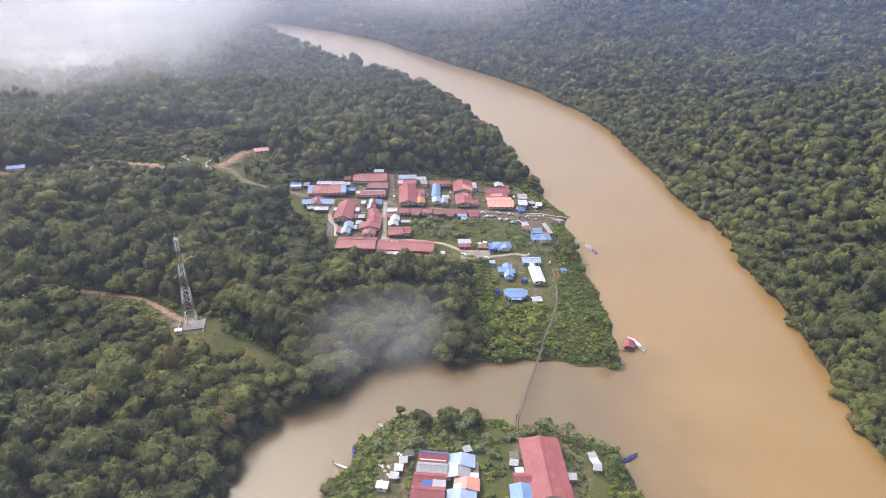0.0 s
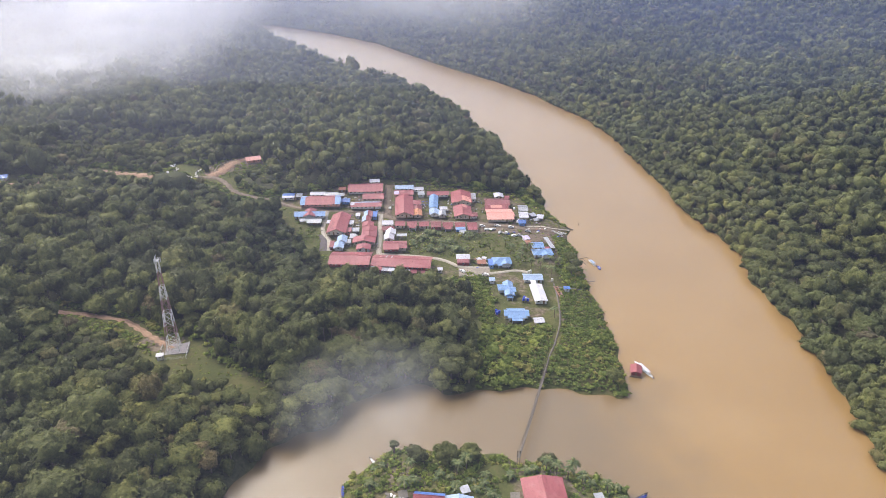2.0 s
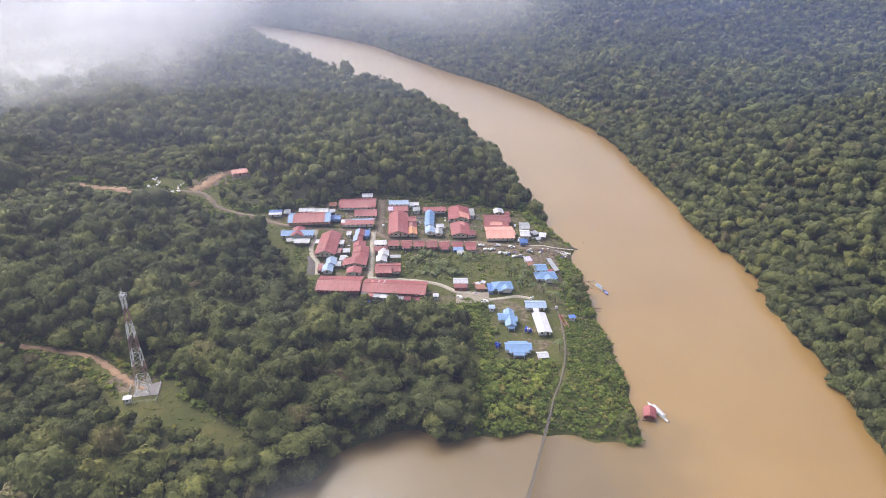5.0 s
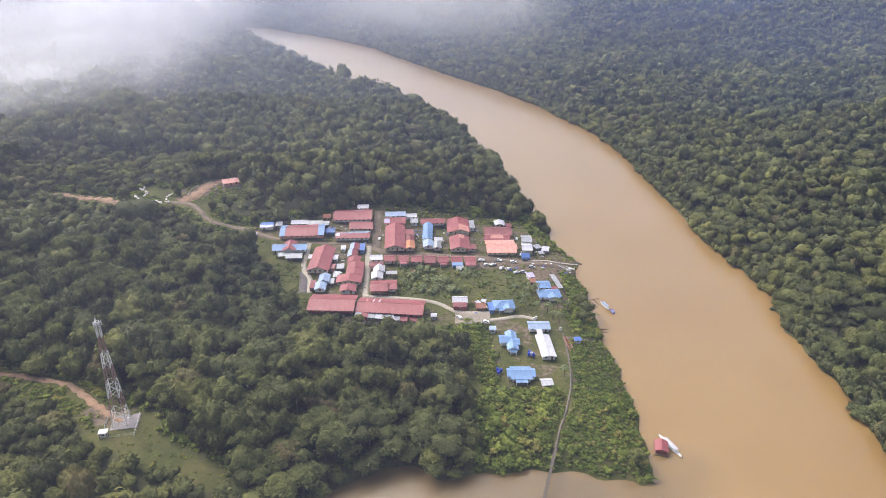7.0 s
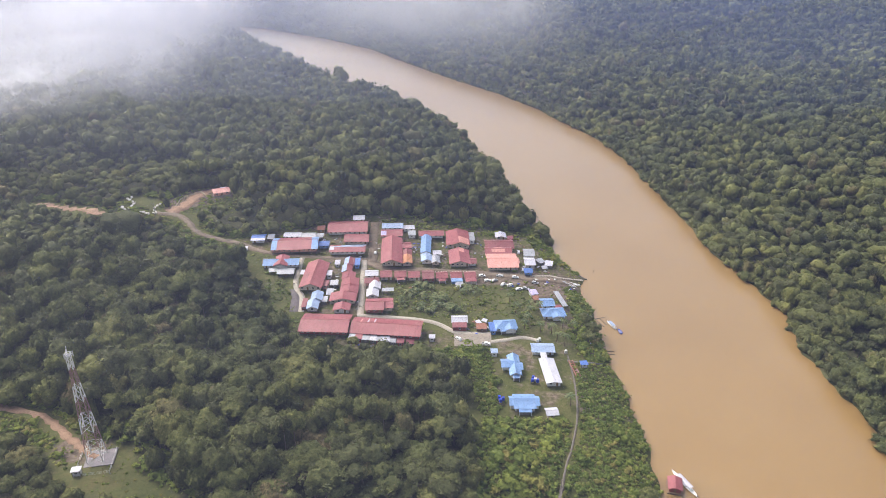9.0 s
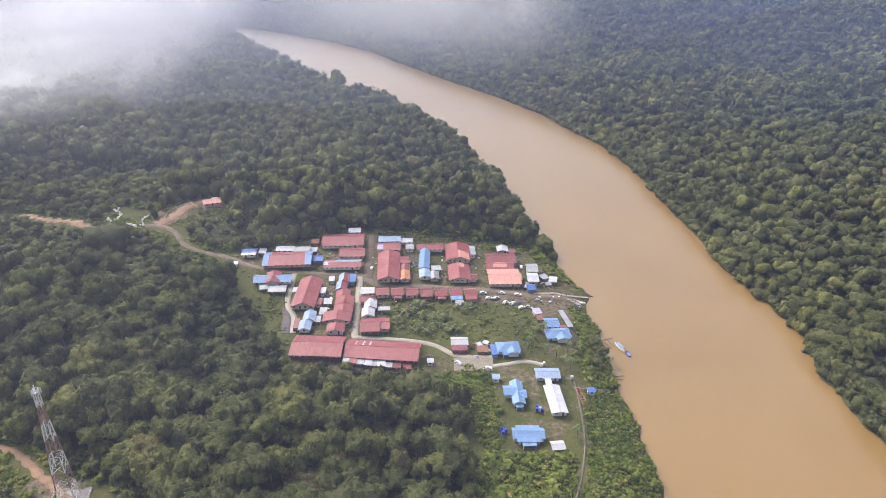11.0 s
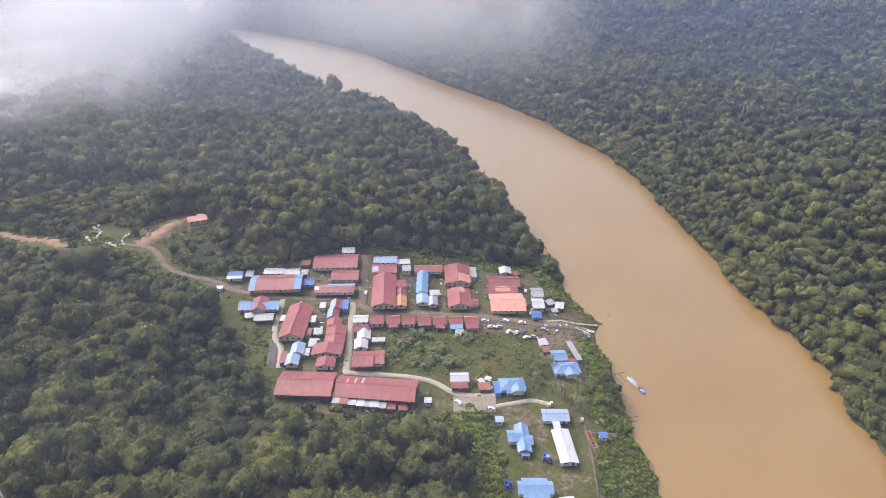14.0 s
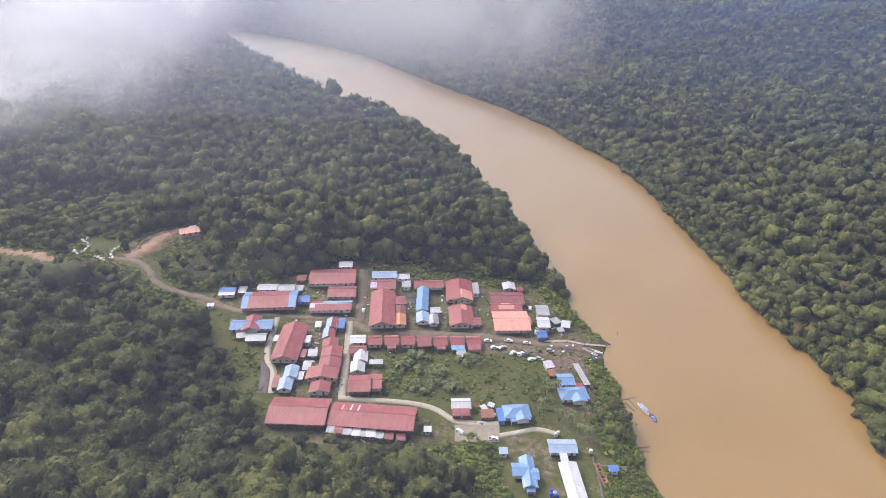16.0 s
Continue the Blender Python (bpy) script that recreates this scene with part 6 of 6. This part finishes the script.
undergrowth(MEADOW, 1.9, 1.25, 21)
undergrowth(BUSHES, 2.8, 2.3, 22, label="tall dark green bushes behind the meadow")
undergrowth(TOWER_LOT, 2.0, 0.6, 23, 0.72, label="low weeds round the tower pad")
RIM = np.array([(-330, 250), (96, 250), (96, 560), (-330, 560)], float)
undergrowth(RIM, 2.7, 2.3, 37, 0.1, label="dark green bushes along the edge of the forest", keep=lambda x, y: wooded(x, y) & ~wooded(x, y - 9) & (shore(x, y) > 4))
GARDEN = np.array([(-26, 414), (-24, 450), (26, 452), (56, 444), (60, 412), (46, 398), (8, 412)], float)
undergrowth(GARDEN, 2.1, 0.8, 24, 0.55, label="weedy gardens and banana plots", keep=lambda x, y: (np.hypot(x - 12.5, y - 406) > 7) & (np.hypot(x - 36, y - 404) > 9) & (np.hypot(x - 24, y - 405) > 5) & (np.hypot(x - 13, y - 449) > 4))
BANK = np.array([(66, 500), (60, 530), (90, 530), (96, 470), (74, 486)], float)
undergrowth(BANK, 2.1, 1.5, 25, 0.1, label="bright green bushes on the river bank")
LOW_BANK = np.array([(70, 452), (96, 452), (96, 376), (76, 376), (70, 400), (74, 420)], float)
undergrowth(LOW_BANK, 2.2, 1.7, 26, 0.1, label="dark green bushes on the river bank", keep=lambda x, y: (x > 76) | (y < 410))
SCHOOL_EDGE = np.array([(69, 374), (96, 376), (96, 326), (62, 326)], float)
undergrowth(SCHOOL_EDGE, 1.6, 1.0, 27, 0.1, label="low bright green weeds on the river bank")
FIELD_EDGE = np.array([(16, 392), (28.5, 384), (30.5, 330), (22, 328), (12, 384)], float)
undergrowth(FIELD_EDGE, 2.0, 1.3, 28, 0.1, label="bushes along the school field")
undergrowth(np.array([(-4, 368), (-2, 380), (6, 384), (26, 385.5), (27, 370)], float), 2.6, 2.0, 36, 0.05, label="tall bushes below the concrete square")
SPIT = np.array([(-48, 150), (-48, 246), (80, 246), (80, 150)], float)
undergrowth(SPIT, 2.0, 1.15, 29, 0.1, label="green weeds and bushes round the spit", keep=lambda x, y: ((np.abs(x - 1) > 14) | (y > 212)) & ((np.abs(x - 37) > 13.5) | (y > 220)) & ((np.abs(x + 20) > 6) | (y > 212)) & (np.abs(x - 20) > 2.5 + 4 * np.sin(y * 0.4)) & ((np.abs(x - 59) > 4) | (y > 212)))
ROADSIDE = np.array([(-300, 575), (-140, 510), (-110, 520), (-110, 470), (-165, 488), (-320, 520)], float)
undergrowth(ROADSIDE, 2.3, 1.25, 30, 0.08, label="light green weeds and bushes along the dirt road", keep=lambda x, y: ~within(PLOT, x, y) & ~within(VILLAGE, x, y) & (off_line(ROADS["dirt"], x, y) < 20) & (off_line(STONE_BANDS[0], x, y) > 2.2) & (off_line(STONE_BANDS[1], x, y) > 2.2) | within(SCARS, x, y) & (off_line(STONE_BANDS[0], x, y) > 2.2) & (off_line(STONE_BANDS[1], x, y) > 2.2))
undergrowth(VILLAGE, 3.0, 0.85, 38, 0.72, label="scattered weeds and small bushes between the houses")
VILLAGE_EDGE = np.array([(-112, 442), (-92, 412), (-78, 386), (-72, 400), (-80, 412), (-86, 444), (-96, 447)], float)
undergrowth(VILLAGE_EDGE, 2.4, 0.9, 31, 0.4, label="weeds at the village edge")


TRACKSIDE = np.array([(-205, 318), (-165, 308), (-140, 290), (-146, 300), (-133, 312), (-150, 326), (-205, 340)], float)
undergrowth(TRACKSIDE, 2.0, 1.2, 33, 0.12, label="weeds and young bushes along the clay track", keep=lambda x, y: np.hypot(x + 130.5, y - 300.5) > 9)
undergrowth(np.array([(-200, 520), (-140, 530), (-140, 580), (-200, 580)], float), 2.2, 1.0, 34, 0.2, label="weeds round the clay clearing", keep=lambda x, y: (off_line([(-188, 529), (-178, 541), (-176, 556), (-168, 566)], x, y) > 7) & (np.hypot(x + 159, y - 558) > 8) & ~wooded(x, y))
undergrowth(np.array([(-64, 520), (-30, 538), (80, 530), (60, 518), (-30, 526)], float), 2.2, 1.1, 35, 0.3, label="weeds along the forest edge", keep=lambda x, y: (np.hypot(x + 55.7, y - 530) > 6.5) & (np.hypot(x - 43, y - 519) > 6) & (np.abs(x + 44.5) > 4) & (np.hypot(x + 26, y - 521) > 13))


def make_palm(seed, banana=False):
    """A palm: slim curved trunk and arching fronds; or a banana plant with broad upright leaves."""
    g = random.Random(seed)
    ob = thing("banana_plant" if banana else "palm_tree", pose(0, 0, 0), "banana plant with broad ragged leaves" if banana else "palm with a slim trunk and arching fronds", "banana plant" if banana else "palm", "palms")
    tall = 1.6 if banana else 5.0
    lean = g.uniform(-0.4, 0.4)
    part("trunk", bar((0, 0, -0.4), (lean, 0.1, tall), 0.16, 7, 0.1), BARK if not banana else SHRUB, ob)
    for k in range(9 if banana else 14):
        a, up = k * 2.4 + g.uniform(-0.3, 0.3), g.uniform(0.2, 1.2)
        reach, wide = (2.0, 0.42) if banana else (2.7, 0.36)
        bm = bmesh.new()
        rows = []
        for s in range(6):
            u = s / 5
            out, h = reach * u * (0.6 + 0.4 * math.cos(up)), tall + reach * (up * 0.7 * u - 0.75 * u * u)
            half = wide * math.sin(math.pi * (0.12 + 0.84 * u))
            rows.append([bm.verts.new((lean + out * math.cos(a) - q * half * math.sin(a), 0.1 + out * math.sin(a) + q * half * math.cos(a), h - abs(q) * half * 0.35)) for q in (-1, 0, 1)])
        for p, q in zip(rows, rows[1:]):
            for j in (0, 1):
                bm.faces.new((p[j], p[j + 1], q[j + 1], q[j]))
        part("frond", bm, PALM, ob)
    return ob


palms, bananas = [make_palm(i) for i in range(3)], [make_palm(10 + i, True) for i in range(3)]
used = set()


def set_palm(models_, i, x, y, s):
    m = pose(x, y, ground_z(x, y), 0, 0, (i * 83) % 360) @ Matrix.Scale(s, 4)
    src = models_[i % 3]
    if src.name not in used:
        used.add(src.name)
        src.matrix_world = m
    else:
        copy_thing(src, Matrix()).matrix_world = m


for i, (x, y) in enumerate([(63.1, 392.4), (61.4, 399.5), (61.7, 340.3), (47.5, 404.2), (57.6, 421.3), (51.7, 416.9), (55.9, 401.3), (66.5, 388.9), (44.3, 420.8), (41.6, 431), (74, 405), (50, 409), (68, 405), (53, 425), (-14, 211), (46, 224), (50, 222), (52, 226), (42, 226), (55, 219), (-12, 224), (6, 222), (64, 214), (68, 206), (10, 226)]):
    set_palm(palms, i, x, y, 1.05 + 0.35 * ((i * 37) % 10) / 10)
g = random.Random(5)
for i in range(120):
    cx, cy = g.choice(((-16, 440), (-3, 437), (4, 432), (-19, 428), (8, 425), (-6, 421), (20, 443), (-11, 446)))
    x, y = cx + g.gauss(0, 3.2), cy + g.gauss(0, 2.4)
    if i >= 80:
        x, y = g.uniform(-30, 70), g.uniform(206, 228)
        if (abs(x - 1) < 13 and y < 212) or (abs(x - 38) < 13 and y < 219):
            continue
    if within(GARDEN, x, y) or i >= 80:
        if shore(x, y) > 3 and math.hypot(x - 36, y - 404) > 9:
            set_palm(bananas, i, x, y, 0.8 + 0.9 * g.random())
# a dead tree and a bare leaning one
for x, y, s in ((-190, 512, 1.0), (-108, 215, 0.8), (-58, 262, 0.5), (-73, 340, 0.6)):
    dead = thing("dead_tree", pose(x, y, ground_z(x, y), 0, 0, 40 * s) @ Matrix.Scale(s, 4), "bare grey dead tree rising from the forest", "dead tree", "dead trees")
    part("trunk", bar((0, 0, -0.5), (0.6, 0.2, 15), 0.35, 7, 0.12), OLD_TIMBER, dead)
    for k in range(6):
        a = k * 1.9
        part("branch", bar((0.3, 0.1, 9 + k), (0.3 + 2.6 * math.cos(a), 0.1 + 2.6 * math.sin(a), 11.5 + k), 0.1, 5, 0.03), OLD_TIMBER, dead)


def big_tree(x, y, r, tall, mat, label, seed, flat=0.8):
    ob = thing("tree", pose(x, y, ground_z(x, y)), label, "tree", "tall trees")
    v, f = crown(900 + seed, 16, 700, 3, 0.085, flat)
    v = v * r + np.array([0, 0, tall - r * flat * 1.06])
    part("crown", mesh_of("crown", v, f, [mat], tint=np.zeros(len(v))), None, ob)
    part("trunk", bar((0, 0, -0.5), (0.2, 0, tall - r * 0.5), 0.5, 8, 0.25), BARK, ob)
    for k in range(5):
        a = k * 1.3
        part("limb", bar((0.1, 0, tall - r), (r * 0.6 * math.cos(a), r * 0.6 * math.sin(a), tall - r * 0.35), 0.2, 6, 0.08), BARK, ob)


big_tree(-143, 224, 7.5, 17, DRY_LEAF, "broad olive-brown tree with a thin dry crown", 1)
big_tree(-83, 318, 7.2, 16, FOREST, "broad dark green tree above the canopy", 2)
big_tree(-124, 931, 11.0, 28, FOREST, "very tall tree standing out on the river bank", 3, 1.75)
big_tree(40, 634, 4.0, 15, FOREST, "slim tall tree on the river bank", 4)
big_tree(-20, 238, 2.6, 6, FOREST, "small round tree on the creek bank", 5)
big_tree(2, 230, 6.2, 7.6, FOREST, "dark green tree on the spit", 6)
big_tree(12, 232, 5.6, 6.8, FOREST, "dark green tree on the spit", 7)
big_tree(-10, 230, 5.2, 6.2, FOREST, "dark green tree on the spit", 8)
big_tree(82, 285, 4.6, 7, FOREST, "dark bushy tree on the point", 9)
big_tree(84, 402, 5.0, 8, FOREST, "bushy tree on the river bank", 12)
big_tree(82, 412, 4.4, 7, FOREST, "bushy tree on the river bank", 13)
big_tree(80, 394, 4.4, 7, FOREST, "bushy tree on the river bank", 14)
big_tree(72, 527, 7.0, 10, FOREST, "large bushy tree on the river bank", 15)

# ---- low cloud and mist ----


def veil(name, x, y, z, w, h, mat, label, turn=0.0, lean=0.0):
    """One billowing layer for cloud or for painted haze, w wide and h high about its middle."""
    cols, rows = 20, 8
    verts, uvs = [], []
    for j in range(rows + 1):
        for i in range(cols + 1):
            u, v = i / cols, j / rows
            verts.append(((u - 0.5) * w, min(0.03 * w, 7) * math.sin(u * 5 + x) + min(0.03 * h, 4) * math.sin(v * 4 + u * 7 + y), (v - 0.5) * h))
            uvs.append((u, v))
    idx_ = np.arange((cols + 1) * (rows + 1)).reshape(rows + 1, cols + 1)
    quads_ = np.stack([idx_[:-1, :-1], idx_[:-1, 1:], idx_[1:, 1:], idx_[1:, :-1]], -1).reshape(-1, 4)
    me = mesh_of(name, verts, quads_, [mat])
    layer = me.uv_layers.new(name="UVMap")
    layer.data.foreach_set("uv", np.array(uvs, np.float32)[quads_.ravel()].ravel())
    for f in me.polygons:
        f.use_smooth = True
    ob = new(name, me)
    ob.matrix_world = pose(x, y, z, lean, 0, turn)
    return tagged(ob, label, "cloud", kind="stuff")


THICK, LOOSE, WISP = mist_mat("thick_low_cloud", 0.235, 0.005, 3.2, 10, 45), mist_mat("loose_low_cloud", 0.225, 0.014, 2.2), mist_mat("wisp_of_mist", 0.085, 0.1)
TORN = mist_mat("torn_low_cloud", 0.23, 0.009, 1.8, 15, 60)
for k in range(11):
    veil("low_cloud", -790 - 7 * k, 1120 + 9 * k, 46 + 7 * k, 1040, 1100, THICK, "white low cloud lying on the forested hills", 6, -86)
for x, y, z, w in ((-440, 690, 62, 300), (-400, 800, 70, 300)):
    veil("low_cloud", x, y, z, w, 130, TORN, "torn thin cloud drifting over the forest", 20, -70)
for k in range(6):
    veil("low_cloud", -8 + 5 * k, 486 + 9 * k, 190 + 3 * k, 165 - 8 * k, 130, LOOSE, "ragged white cloud hanging over the valley", 3, -38)
for k in range(4):
    veil("mist_wisp", -17 + 2 * k, 116 + 3 * k, 122, 30, 20, WISP, "small grey wisp of mist over the creek", 0, -45)
# distance haze painted on upright see-through sheets, denser the farther they stand
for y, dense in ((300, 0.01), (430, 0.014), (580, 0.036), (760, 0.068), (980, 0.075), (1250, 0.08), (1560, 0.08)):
    veil("haze", 0, y, 108, 2.4 * y + 900, 240, haze_mat("haze_sheet", dense), "upright bluish sheet painted as faint distance haze")
# flat tinted sheets added to lift the dark tones below, as haze would
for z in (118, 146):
    veil("haze", 0, 400, z, 5000, 5000, haze_mat("flat_haze_sheet", 0.01, 0.0, 1.0), "flat tinted sheet painted as faint haze over the valley", 0, -90)
